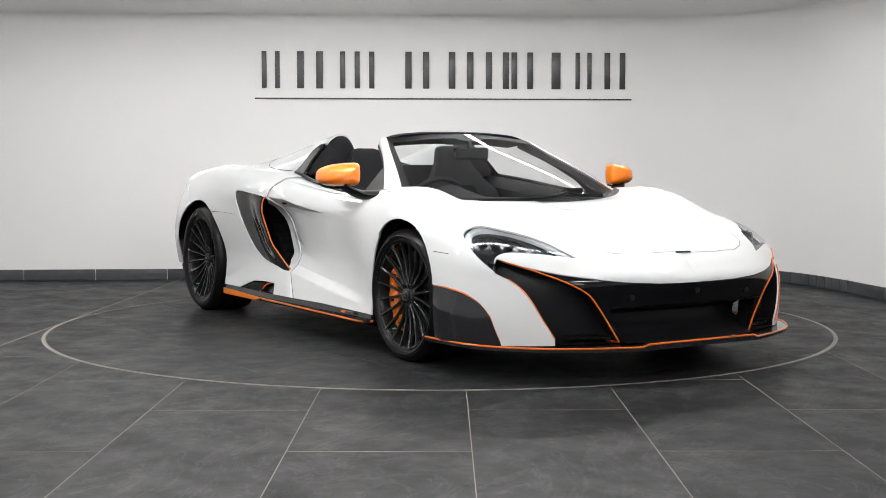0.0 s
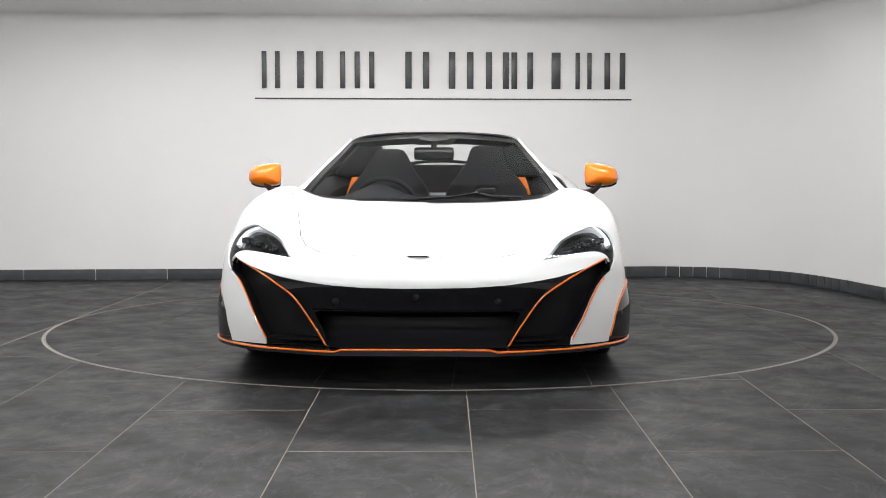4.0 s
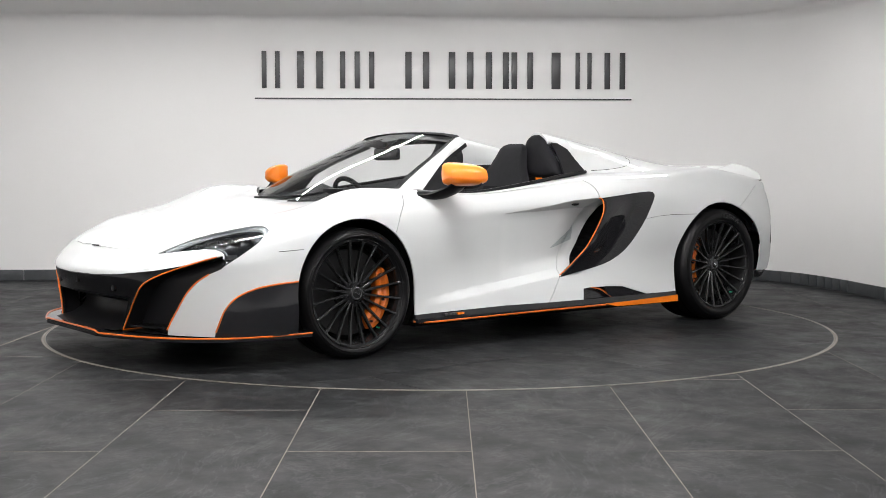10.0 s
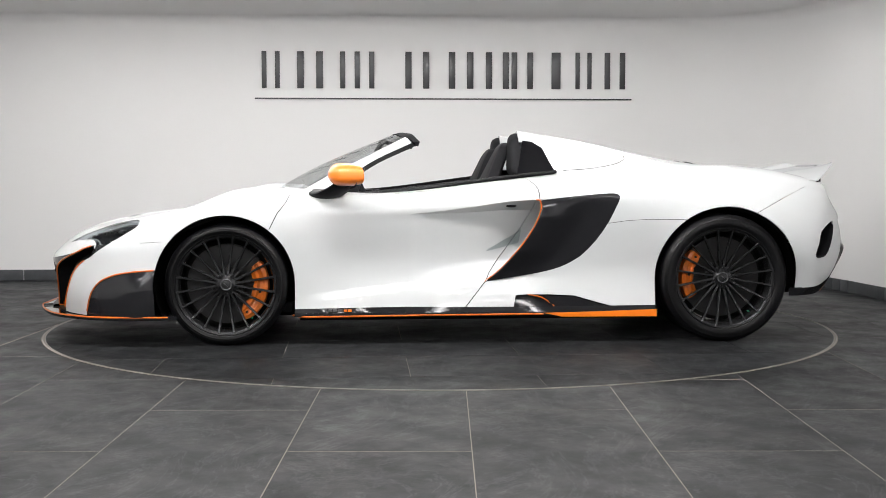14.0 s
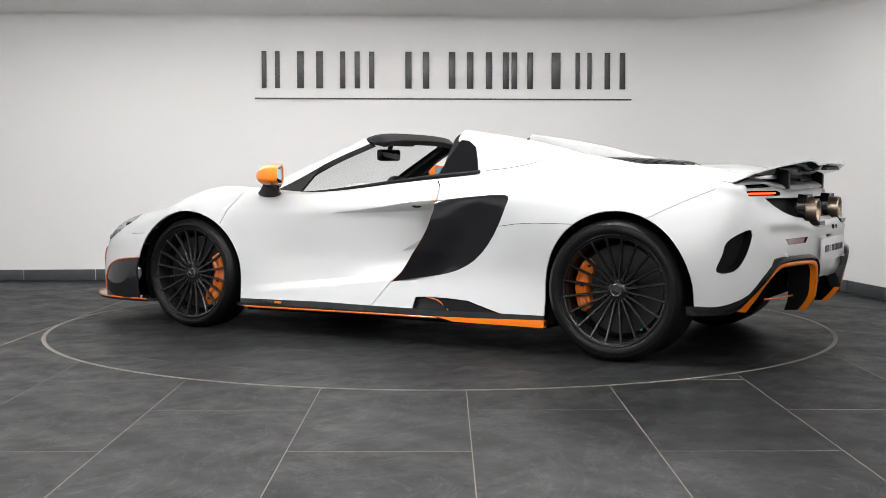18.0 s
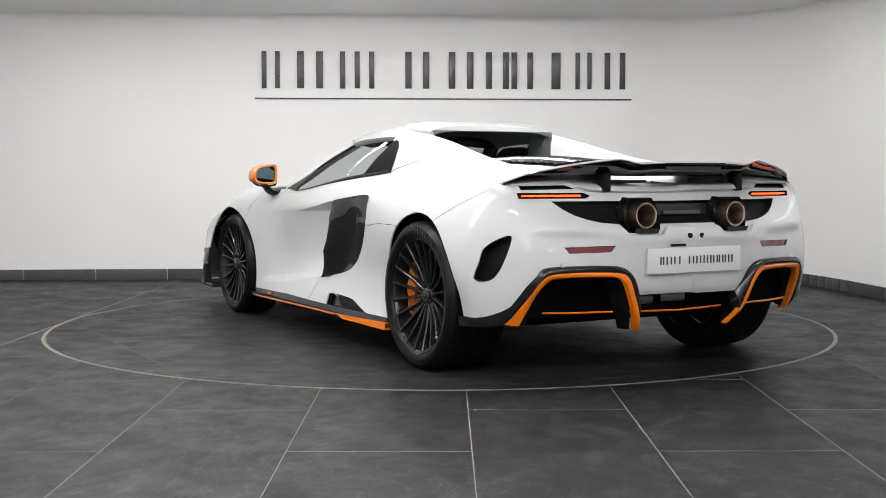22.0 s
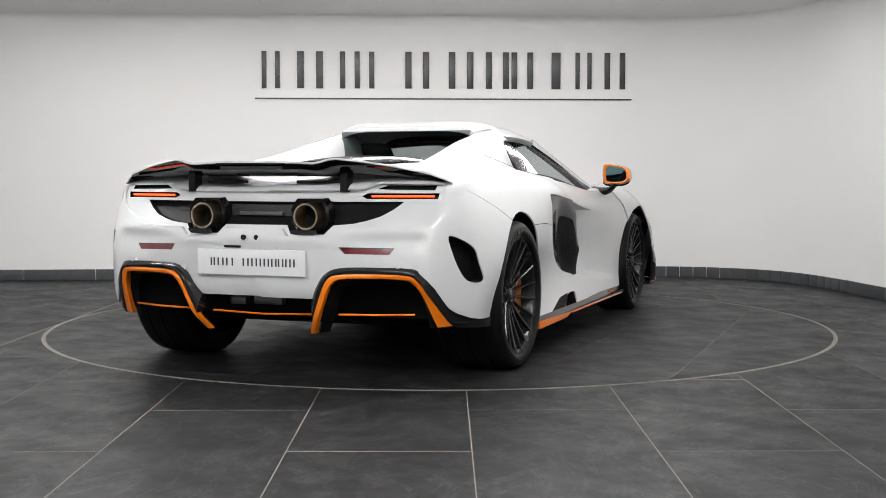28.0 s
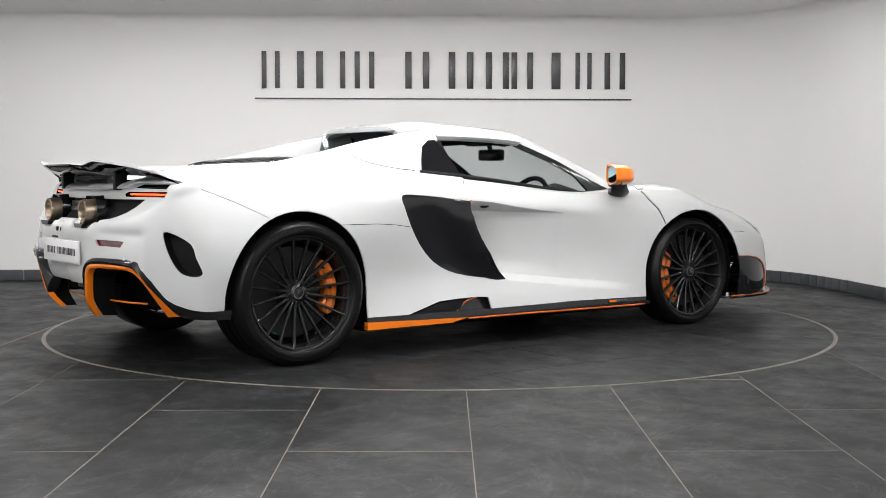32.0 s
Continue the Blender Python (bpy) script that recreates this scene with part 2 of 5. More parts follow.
def build_skirting():
    line = wall_line()
    holder = tagged(new("baseboard"), "low dark slate tile skirting along the wall", "skirting", kind="structure")
    pts = [Vector(p) for p in catmull(line, 6)]
    dist = [0.0]
    for a, b in zip(pts, pts[1:]):
        dist.append(dist[-1] + (b - a).length)

    def at(s):
        k = int(np.searchsorted(dist, s)) - 1
        k = max(0, min(k, len(pts) - 2))
        f = (s - dist[k]) / max(1e-6, dist[k + 1] - dist[k])
        return pts[k].lerp(pts[k + 1], f)
    # long tiles on the straight wall, short ones round the bend
    cuts, s = [0.0], 0.268
    while s < dist[-1] - 0.7:
        cuts.append(s)
        p = at(s)
        s += 0.117 if (1.35 < p.x < 3.12 and p.y > 1.75) else 0.604
    for a, b in zip(cuts, cuts[1:]):
        p, q = at(a + 0.003), at(b - 0.003)
        d = (q - p).normalized()
        L = (q - p).length
        bm = bmesh.new()
        box(bm, 0, L, -0.012, 0.002, 0.0, 0.090, 0.0015)
        part("tile", bm, M_SKIRT, holder, m=Matrix.Translation((p.x, p.y, 0.0)) @ Matrix.Rotation(math.atan2(d.y, d.x), 4, "Z"))


def clip_half(poly, a, b, c):
    """Keep the side a*x + b*y <= c of a convex outline."""
    out = []
    for i, p in enumerate(poly):
        q = poly[(i + 1) % len(poly)]
        dp, dq = a * p[0] + b * p[1] - c, a * q[0] + b * q[1] - c
        if dp <= 0:
            out.append(p)
        if dp * dq < 0:
            t = dp / (dp - dq)
            out.append((p[0] + (q[0] - p[0]) * t, p[1] + (q[1] - p[1]) * t))
    return out


def tile_piece(poly, holder, material, top=0.0):
    bm = bmesh.new()
    cx, cy = sum(p[0] for p in poly) / len(poly), sum(p[1] for p in poly) / len(poly)
    prism(bm, [(x - cx, y - cy) for x, y in poly], top - 0.02, top)
    part("tile", bm, M_SLATE, holder, smooth=0, m=Matrix.Translation((cx, cy, 0)))


def outside_disc(poly, R, n=96):
    """The outline less the disc; only for tiles that the rim crosses once."""
    dense = []
    for i, p in enumerate(poly):
        q = poly[(i + 1) % len(poly)]
        for k in range(40):
            dense.append((p[0] + (q[0] - p[0]) * k / 40, p[1] + (q[1] - p[1]) * k / 40))
    ins = [math.hypot(*p) < R for p in dense]
    if not any(ins):
        return poly
    if all(ins):
        return None
    N = len(dense)
    start = next(i for i in range(N) if ins[i - 1] and not ins[i])
    out = []
    for k in range(N):
        p = dense[(start + k) % N]
        if ins[(start + k) % N]:
            break
        out.append(p)
    a0, a1 = math.atan2(out[-1][1], out[-1][0]), math.atan2(out[0][1], out[0][0])
    d = (a1 - a0 + math.pi) % (2 * math.pi) - math.pi
    arc = [(R * math.cos(a0 + d * k / 16), R * math.sin(a0 + d * k / 16)) for k in range(17)]
    keep = [p for i, p in enumerate(out) if i in (0, len(out) - 1) or p in poly]
    return keep + arc


def inside_disc(poly, R):
    out = poly
    for k in range(90):
        a = 2 * math.pi * (k + 0.5) / 90
        out = clip_half(out, math.cos(a), math.sin(a), R)
        if len(out) < 3:
            return None
    return out


def build_floor():
    bm = bmesh.new()
    box(bm, -4.5, 3.6, -10.7, 3.7, -0.15, -0.0007)
    thing("floor", bm, M_GROUT, "floor of dark slate tiles with pale narrow joints", "floor", kind="structure", smooth=0)
    holder = tagged(new("floor_tiles"), "large dark grey slate floor tiles laid in staggered rows", "floor", kind="structure")
    W, L, g = 0.6125, 1.385, 0.0017
    # the joints fan out a little; the broad one that touches the table's rim runs askew
    joint = lambda j, y: -1.118 + W * j + .0045 * (j - 1) * (y + 3)
    askew = lambda y: -2.3045 + 0.0267 * y
    for j in range(-7, 8):
        off = -2.718 if j % 2 == 0 else -3.415
        for k in range(-6, 6):
            y0 = off + L * k
            e = 0.0036
            a, b = y0 + e, y0 + L - e
            l0, l1 = joint(j, a) + g, joint(j, b) + g
            r0, r1 = joint(j + 1, a) - g, joint(j + 1, b) - g
            if j == -2:
                l0, l1 = askew(a) + .006, askew(b) + .006
            if j == -3:
                r0, r1 = askew(a) - .006, askew(b) - .006
            poly = [(l0, a), (r0, a), (r1, b), (l1, b)]
            poly = clip_half(poly, -0.0605, 1, 3.205)
            poly = clip_half(poly, 1, 0, 3.25) if len(poly) > 2 else poly
            poly = clip_half(poly, 0.62, 0.78, 4.06) if len(poly) > 2 else poly
            poly = clip_half(poly, -1, 0, 4.3) if len(poly) > 2 else poly
            poly = clip_half(poly, 0, -1, 10.5) if len(poly) > 2 else poly
            if len(poly) < 3:
                continue
            poly = outside_disc(poly, TABLE_R + 0.004)
            if poly and len(poly) > 2:
                tile_piece(poly, holder, M_SLATE)


def build_turntable():
    table = tagged(new("turntable"), "round flush turntable with slate tiles and a thin metal rim", "turntable")
    bm = bmesh.new()
    lathe(bm, [(0.02, -0.1), (TABLE_R - 0.006, -0.1), (TABLE_R - 0.006, -0.0012), (0.02, -0.0012)], 128, "z")
    part("disc", bm, M_GROUT, table, smooth=0)
    bm = bmesh.new()
    lathe(bm, [(TABLE_R - 0.007, -0.02), (TABLE_R - 0.002, -0.02), (TABLE_R - 0.002, 0.002), (TABLE_R - 0.007, 0.002), (TABLE_R - 0.007, -0.02)], 160, "z")
    part("rim", bm, M_RIMBAR, table, "thin worn metal rim", smooth=0)
    bm = bmesh.new()
    lathe(bm, [(TABLE_R - .0185, -.02), (TABLE_R - .0145, -.02), (TABLE_R - .0145, .001), (TABLE_R - .0185, .001), (TABLE_R - .0185, -.02)], 160, "z")
    part("inner_rim", bm, M_RIMBAR, table, "thin worn metal rim", smooth=0)
    bm = bmesh.new()
    lathe(bm, [(TABLE_R - .0145, -.0008), (TABLE_R - .007, -.0008)], 160, "z")
    part("rim_gap", bm, M_DARK, table, "dark gap between the rims", smooth=0)
    W, L, g = 0.602, 1.18, 0.0013
    for j in range(-5, 5):
        y0 = 0.13 + W * j
        off = 0.87 if j % 2 else 0.26
        for k in range(-4, 3):
            x0 = off + L * k
            poly = [(x0 + g, y0 + g), (x0 + L - g, y0 + g), (x0 + L - g, y0 + W - g), (x0 + g, y0 + W - g)]
            poly = inside_disc(poly, TABLE_R - 0.0195)
            if poly and len(poly) > 2:
                tile_piece(poly, table, M_SLATE, 0.0005)
    return table


def build_sign():
    """The wall's sign, as plain upright and level bars, and the rule below it."""
    sign = tagged(new("wall_sign"), "raised black bars above a thin black rule on the wall", "sign")
    a = math.atan2(0.0605, 1.0)
    LONG = 3.257
    sign.matrix_basis = Matrix.Translation((-1.582, 3.113, 1.543)) @ Matrix.Rotation(a, 4, "Z")
    S = LONG / 663.0

    def bar(name, x0, x1, z0, z1, d=0.012):
        bm = bmesh.new()
        box(bm, x0 * S, x1 * S, -d, 0.004, z0 * S, z1 * S, 0.001)
        part(name, bm, M_SIGN, sign)
    bm = bmesh.new()
    prism(bm, [(0, 0.0), (LONG, -0.002), (LONG, 0.010), (0, 0.012)], -0.01, 0.004, "y")
    part("rule", bm, M_SIGN, sign)
    # each character is one block of upright bars, with no letter drawn
    for x0, w, n in ((5, 46, 2), (63, 66, 2), (140, 76, 3), (252, 62, 2), (328, 64, 2), (394, 60, 2), (440, 56, 2), (506, 44, 1), (556, 42, 2), (606, 54, 2)):
        up = 19
        step = w / n
        for k in range(n):
            bar("bar", x0 + step * (k + 0.32), x0 + step * (k + 0.68), up, up + 64)


build_walls()
build_lights()
build_skirting()
build_sign()


# ---- the car's skin: stations from the tail's middle round one flank to the nose's middle, ten levels from sill to centre line ----
def skin_lattice():
    tail = [
        [(-2.00, 0, .27), (-2.12, 0, .38), (-2.15, 0, .48), (-2.16, 0, .58), (-2.165, 0, .65), (-2.10, 0, .74), (-2.04, 0, .84), (-1.99, 0, .855), (-1.93, 0, .86), (-1.87, 0, .865)],
        [(-2.00, .33, .26), (-2.11, .35, .38), (-2.13, .35, .48), (-2.14, .35, .58), (-2.14, .35, .65), (-2.08, .36, .74), (-2.02, .34, .84), (-1.96, .26, .86), (-1.89, .13, .865), (-1.81, 0, .87)],
        [(-1.98, .66, .24), (-2.06, .68, .37), (-2.085, .69, .48), (-2.085, .69, .58), (-2.05, .69, .68), (-1.99, .69, .78), (-1.955, .66, .858), (-1.90, .45, .88), (-1.83, .22, .88), (-1.74, 0, .885)],
        [(-1.86, .88, .24), (-1.88, .90, .35), (-1.88, .91, .46), (-1.89, .903, .57), (-1.90, .88, .68), (-1.905, .838, .79), (-1.875, .795, .868), (-1.82, .50, .905), (-1.75, .25, .91), (-1.66, 0, .91)]]
    # flank sections: x, then half-width and height of each level, then x of the centre line
    flank = [
        (-1.70, (.91, .94, .968, .966, .93, .862, .765, .52, .25, 0), (.22, .36, .48, .60, .72, .84, .915, .945, .935, .925), -1.55),
        (-1.335, (.915, .955, .978, .974, .94, .865, .765, .55, .30, 0), (.18, .36, .50, .62, .74, .86, .94, .955, .935, .925), -1.335),
        (-0.95, (.925, .905, .905, .925, .935, .91, .825, .66, .40, 0), (.16, .30, .42, .55, .68, .80, .90, .945, .95, .94), -0.98),
        (-0.55, (.93, .905, .885, .89, .905, .915, .83, .70, .40, 0), (.16, .26, .38, .52, .68, .80, .875, .91, .92, .92), -0.55),
        (-0.10, (.925, .905, .875, .865, .865, .875, .82, .76, .40, 0), (.16, .25, .36, .50, .66, .75, .84, .865, .87, .87), -0.10),
        (0.50, (.915, .895, .87, .865, .865, .865, .83, .78, .40, 0), (.16, .24, .36, .50, .64, .72, .79, .805, .82, .82), 0.50),
        (0.95, (.90, .89, .89, .895, .895, .875, .82, .735, .54, 0), (.16, .26, .38, .50, .62, .72, .798, .830, .776, .766), 1.02),
        (1.335, (.90, .925, .942, .95, .946, .916, .825, .69, .51, 0), (.17, .30, .42, .53, .64, .738, .808, .824, .767, .752), 1.22),
        (1.70, (.95, .96, .965, .958, .944, .91, .825, .68, .42, 0), (.16, .26, .36, .46, .56, .65, .715, .735, .72, .728), 1.40)]
    nose = [
        [(1.985, .902, .16), (2.0, .90, .25), (2.005, .892, .34), (1.99, .888, .43), (1.99, .876, .51), (1.955, .84, .587), (1.91, .77, .640), (1.86, .645, .664), (1.73, .35, .680), (1.57, 0, .71)],
        [(2.20, .70, .165), (2.21, .70, .25), (2.21, .70, .34), (2.20, .70, .43), (2.17, .68, .50), (2.125, .655, .562), (2.06, .59, .607), (1.99, .49, .632), (1.87, .27, .660), (1.72, 0, .69)],
        [(2.32, .40, .17), (2.32, .40, .25), (2.33, .40, .34), (2.35, .40, .435), (2.31, .39, .495), (2.25, .37, .55), (2.17, .34, .595), (2.08, .28, .62), (1.97, .16, .645), (1.85, 0, .675)],
        [(2.36, 0, .17), (2.36, 0, .25), (2.37, 0, .34), (2.40, 0, .43), (2.35, 0, .495), (2.285, 0, .55), (2.20, 0, .595), (2.12, 0, .62), (2.04, 0, .64), (1.97, 0, .655)]]
    rows = list(tail)
    for x, ys, zs, xc in flank:
        rows.append([(x + (xc - x) * (k / 9.0) ** 2, y, z) for k, (y, z) in enumerate(zip(ys, zs))])
    return np.array(rows + nose, float)


def spline_rows(P, steps, mirror=False, mirror_end=False):
    """Catmull-Rom along the first axis of an array of points; with mirror, it runs on across the middle plane."""
    flip = np.array([1, -1, 1.0])
    a = P[1] * flip if mirror else 2 * P[0] - P[1]
    b = P[-2] * flip if mirror or mirror_end else 2 * P[-1] - P[-2]
    Q = np.concatenate([a[None], P, b[None]])
    out = []
    for i in range(1, len(Q) - 2):
        for k in range(steps):
            t = k / steps
            out.append(0.5 * (2 * Q[i] + (Q[i + 1] - Q[i - 1]) * t + (2 * Q[i - 1] - 5 * Q[i] + 4 * Q[i + 1] - Q[i + 2]) * t * t
                              + (3 * Q[i] - Q[i - 1] - 3 * Q[i + 1] + Q[i + 2]) * t ** 3))
    out.append(Q[-2])
    return np.array(out)


def skin_grid(su=9, sv=8):
    G = spline_rows(skin_lattice(), su, True)
    G = spline_rows(np.transpose(G, (1, 0, 2)), sv, mirror_end=True)
    return np.transpose(G, (1, 0, 2))


def skin_bm():
    """The skin of the car's left half as a mesh, with its middle edge on y = 0."""
    G = skin_grid()
    G[0, :, 1] = 0
    G[-1, :, 1] = 0
    G[:, -1, 1] = 0
    bm = bmesh.new()
    grid_mesh(bm, [[tuple(p) for p in r] for r in G])
    bmesh.ops.remove_doubles(bm, verts=bm.verts, dist=1e-5)
    return bm


# ---- cutting panels out of the skin ----
from mathutils.bvhtree import BVHTree

SIDE = (Vector((1, 0, 0)), Vector((0, 0, 1)))
FRONT = (Vector((0, 1, 0)), Vector((0, 0, 1)))
TOP = (Vector((1, 0, 0)), Vector((0, 1, 0)))
DIAG = (Vector((-math.sin(radians(43.45)), math.cos(radians(43.45)), 0)), Vector((0, 0, 1)))
RDIAG = (Vector((-math.sin(radians(147.2)), math.cos(radians(147.2)), 0)), Vector((0, 0, 1)))


def in_poly(p, poly):
    x, y = p
    c = False
    for i in range(len(poly)):
        (x0, y0), (x1, y1) = poly[i - 1], poly[i]
        if (y0 > y) != (y1 > y) and x < (x1 - x0) * (y - y0) / (y1 - y0) + x0:
            c = not c
    return c


def cookie(bm, poly, plane, ok):
    """Cut the mesh along a flat outline seen square to the plane; returns the faces within."""
    e1, e2 = plane
    flat = lambda v: (v.dot(e1), v.dot(e2))
    bx0, bx1 = min(p[0] for p in poly) - 0.01, max(p[0] for p in poly) + 0.01
    by0, by1 = min(p[1] for p in poly) - 0.01, max(p[1] for p in poly) + 0.01

    def near():
        out = []
        for f in bm.faces:
            if not ok(f.calc_center_median()):
                continue
            q = [flat(v.co) for v in f.verts]
            if max(a for a, b in q) > bx0 and min(a for a, b in q) < bx1 and max(b for a, b in q) > by0 and min(b for a, b in q) < by1:
                out.append(f)
        return out
    cand = near()
    for i in range(len(poly)):
        a, b = poly[i - 1], poly[i]
        if math.hypot(a[0] - b[0], a[1] - b[1]) < 1e-5:
            continue
        sx0, sx1, sy0, sy1 = min(a[0], b[0]) - 1e-3, max(a[0], b[0]) + 1e-3, min(a[1], b[1]) - 1e-3, max(a[1], b[1]) + 1e-3
        fs = []
        for f in [f for f in cand if f.is_valid]:
            q = [flat(v.co) for v in f.verts]
            if max(u for u, v in q) > sx0 and min(u for u, v in q) < sx1 and max(v for u, v in q) > sy0 and min(v for u, v in q) < sy1:
                fs.append(f)
        if not fs:
            continue
        n2 = (-(b[1] - a[1]), b[0] - a[0])
        no = (e1 * n2[0] + e2 * n2[1]).normalized()
        geom = list({e for f in fs for e in f.edges}) + list({v for f in fs for v in f.verts}) + fs
        r = bmesh.ops.bisect_plane(bm, geom=geom, dist=1e-5, plane_co=e1 * a[0] + e2 * a[1], plane_no=no)
        cand = [f for f in cand if f.is_valid] + [g for g in r["geom"] if isinstance(g, bmesh.types.BMFace)]
        cand = list(set(cand))
    return [f for f in near() if in_poly(flat(f.calc_center_median()), poly)]


def take(bm, faces, delete=True):
    """The faces as a mesh of their own, out of the old one."""
    nb = bmesh.new()
    vm = {}
    for f in faces:
        vs = []
        for v in f.verts:
            if v not in vm:
                vm[v] = nb.verts.new(v.co)
            vs.append(vm[v])
        nb.faces.new(vs)
    if delete:
        bmesh.ops.delete(bm, geom=faces, context="FACES")
    return nb


def shell(bm, d):
    """Give a skin thickness, inwards."""
    bm.normal_update()
    old = list(bm.faces)
    edges = [e for e in bm.edges if e.is_boundary]
    vm = {v: bm.verts.new(v.co - v.normal * d) for v in list(bm.verts)}
    for f in old:
        bm.faces.new([vm[v] for v in reversed(f.verts)])
    for e in edges:
        f = e.link_faces[0]
        a, b = e.verts
        for l in f.loops:
            if l.edge == e:
                a, b = l.vert, l.link_loop_next.vert
        bm.faces.new((b, a, vm[a], vm[b]))
    return bm


def recess(bm, vec):
    """Sink a skin by a vector, with walls round its rim."""
    bm.normal_update()
    edges = [(e.verts[0].co.copy(), e.verts[1].co.copy()) for e in bm.edges if e.is_boundary and max(abs(v.co.y) for v in e.verts) > 1e-4]
    vec = Vector(vec)
    for v in bm.verts:
        v.co += vec
    for a, b in edges:
        bm.faces.new([bm.verts.new(p) for p in (a, b, b + vec, a + vec)])
    bmesh.ops.remove_doubles(bm, verts=bm.verts, dist=1e-5)
    return bm


def body_rim(poly):
    """Tells edges that lie on a flat outline from those inside it."""
    def near(p):
        best = 9.0
        for i in range(len(poly)):
            a, b = Vector(poly[i - 1]), Vector(poly[i])
            d = b - a
            t = max(0.0, min(1.0, (Vector((p.y, p.z)) - a).dot(d) / max(1e-9, d.length_squared)))
            best = min(best, (Vector((p.y, p.z)) - a - d * t).length)
        return best < 2e-3
    return near


def recess_rim(bm, on_rim, vec):
    """Sink a skin, with walls along one outline only."""
    vec = Vector(vec)
    edges = [(e.verts[0].co.copy(), e.verts[1].co.copy()) for e in bm.edges if e.is_boundary and on_rim(e.verts[0].co) and on_rim(e.verts[1].co)]
    for v in bm.verts:
        v.co += vec
    for a, b in edges:
        bm.faces.new([bm.verts.new(p) for p in (a, b, b + vec, a + vec)])
    return bm


def mirrored(bm):
    nb = bm.copy()
    for v in nb.verts:
        v.co.y = -v.co.y
    bmesh.ops.reverse_faces(nb, faces=nb.faces)
    return nb


def both(name, bm, material, parent, label="", smooth=40):
    """A part and its mirror image on the car's other side."""
    r = mirrored(bm)
    return part(name, bm, material, parent, label, smooth), part(name, r, material, parent, label, smooth)


def strip_poly(line, w):
    """Narrow four-cornered outlines along a line."""
    out = []
    for a, b in zip(line, line[1:]):
        d = Vector(b) - Vector(a)
        n = Vector((-d.y, d.x)).normalized() * (w / 2)
        e = d.normalized() * 0.001
        out.append([(a[0] + n.x - e.x, a[1] + n.y - e.y), (b[0] + n.x + e.x, b[1] + n.y + e.y),
                    (b[0] - n.x + e.x, b[1] - n.y + e.y), (a[0] - n.x - e.x, a[1] - n.y - e.y)])
    return out


def smooth2(pts, steps=4, closed=False):
    if closed:
        q = [pts[-1]] + list(pts) + [pts[0], pts[1]]
        return [tuple(p) for p in catmull(q, steps)][steps:-2 * steps] + [tuple(p) for p in catmull(q, steps)][-2 * steps:-steps]
    return [tuple(p) for p in catmull(pts, steps)]


ORANGE_EDGE = [(-0.039, .327), (-.120, .39), (-.226, .512), (-.298, .618), (-.334, .70), (-.341, .735), (-.335, .764)]


def proud(x, z):
    """How far the blade's leading edge stands out from the skin."""
    xo = float(np.interp(z, [p[1] for p in ORANGE_EDGE], [p[0] for p in ORANGE_EDGE]))
    a = max(0.0, 1 - max(0.0, xo - x) / 0.26)
    up = max(0.0, min(1.0, (z - .33) / .16))
    top = max(0.0, min(1.0, .25 + (.80 - z) / .16))
    return .068 * a * a * (3 - 2 * a) * up * top


def flare(x, z):
    """How far the carbon corner panel swells out."""
    return .020 * max(0.0, min(1.0, (.42 - z) / .12)) * max(0.0, min(1.0, (x - 1.66) / .10)) * max(0.0, min(1.0, (2.02 - x) / .2))


CREASE = [(-.345, .770), (-.30, .767), (-.153, .757), (.019, .730), (.174, .710), (.364, .690), (.45, .683)]


def crease(x):
    """Height of the door's shoulder line, and how deep the facet below it reaches."""
    z = float(np.interp(x, [p[0] for p in CREASE], [p[1] for p in CREASE]))
    return z, float(np.interp(x, [-.345, -.15, .02, .2, .36], [.058, .046, .030, .012, 0]))


def ease(t):
    t = max(0.0, min(1.0, t))
    return t * t * (3 - 2 * t)


def scoop(v):
    """How far the door's skin sinks towards the side intake, under the shoulder line."""
    x, y, z = v
    if y < 0.55 or z > 0.80 or z < 0.2:
        return 0.0
    xo = float(np.interp(z, [p[1] for p in ORANGE_EDGE], [p[0] for p in ORANGE_EDGE]))
    if x < xo - 0.12:
        return 0.0
    run = max(0.0, x - xo)
    top, tall = crease(x)
    facet = max(0.0, top - z) * 1.2
    low = 0.335 - 0.115 * max(0.0, x + 0.04)
    shelf = min(.034, max(0.0, z - low) * .9) * ease((.92 - x) / .34) * ease((.72 - z) / .30)
    near = 0.060 * max(0.0, 1 - run / 0.26) ** 2 * ease((z - low) / 0.34) * ease((top - z) / .16)
    return shelf + ease((z - low) / 0.11) * (min(facet, 1.2 * tall) + near)


car = tagged(new("sports_car"), "white open two-seat sports car with orange trim on the turntable", "car")
flank = lambda c: c.y > 0.55


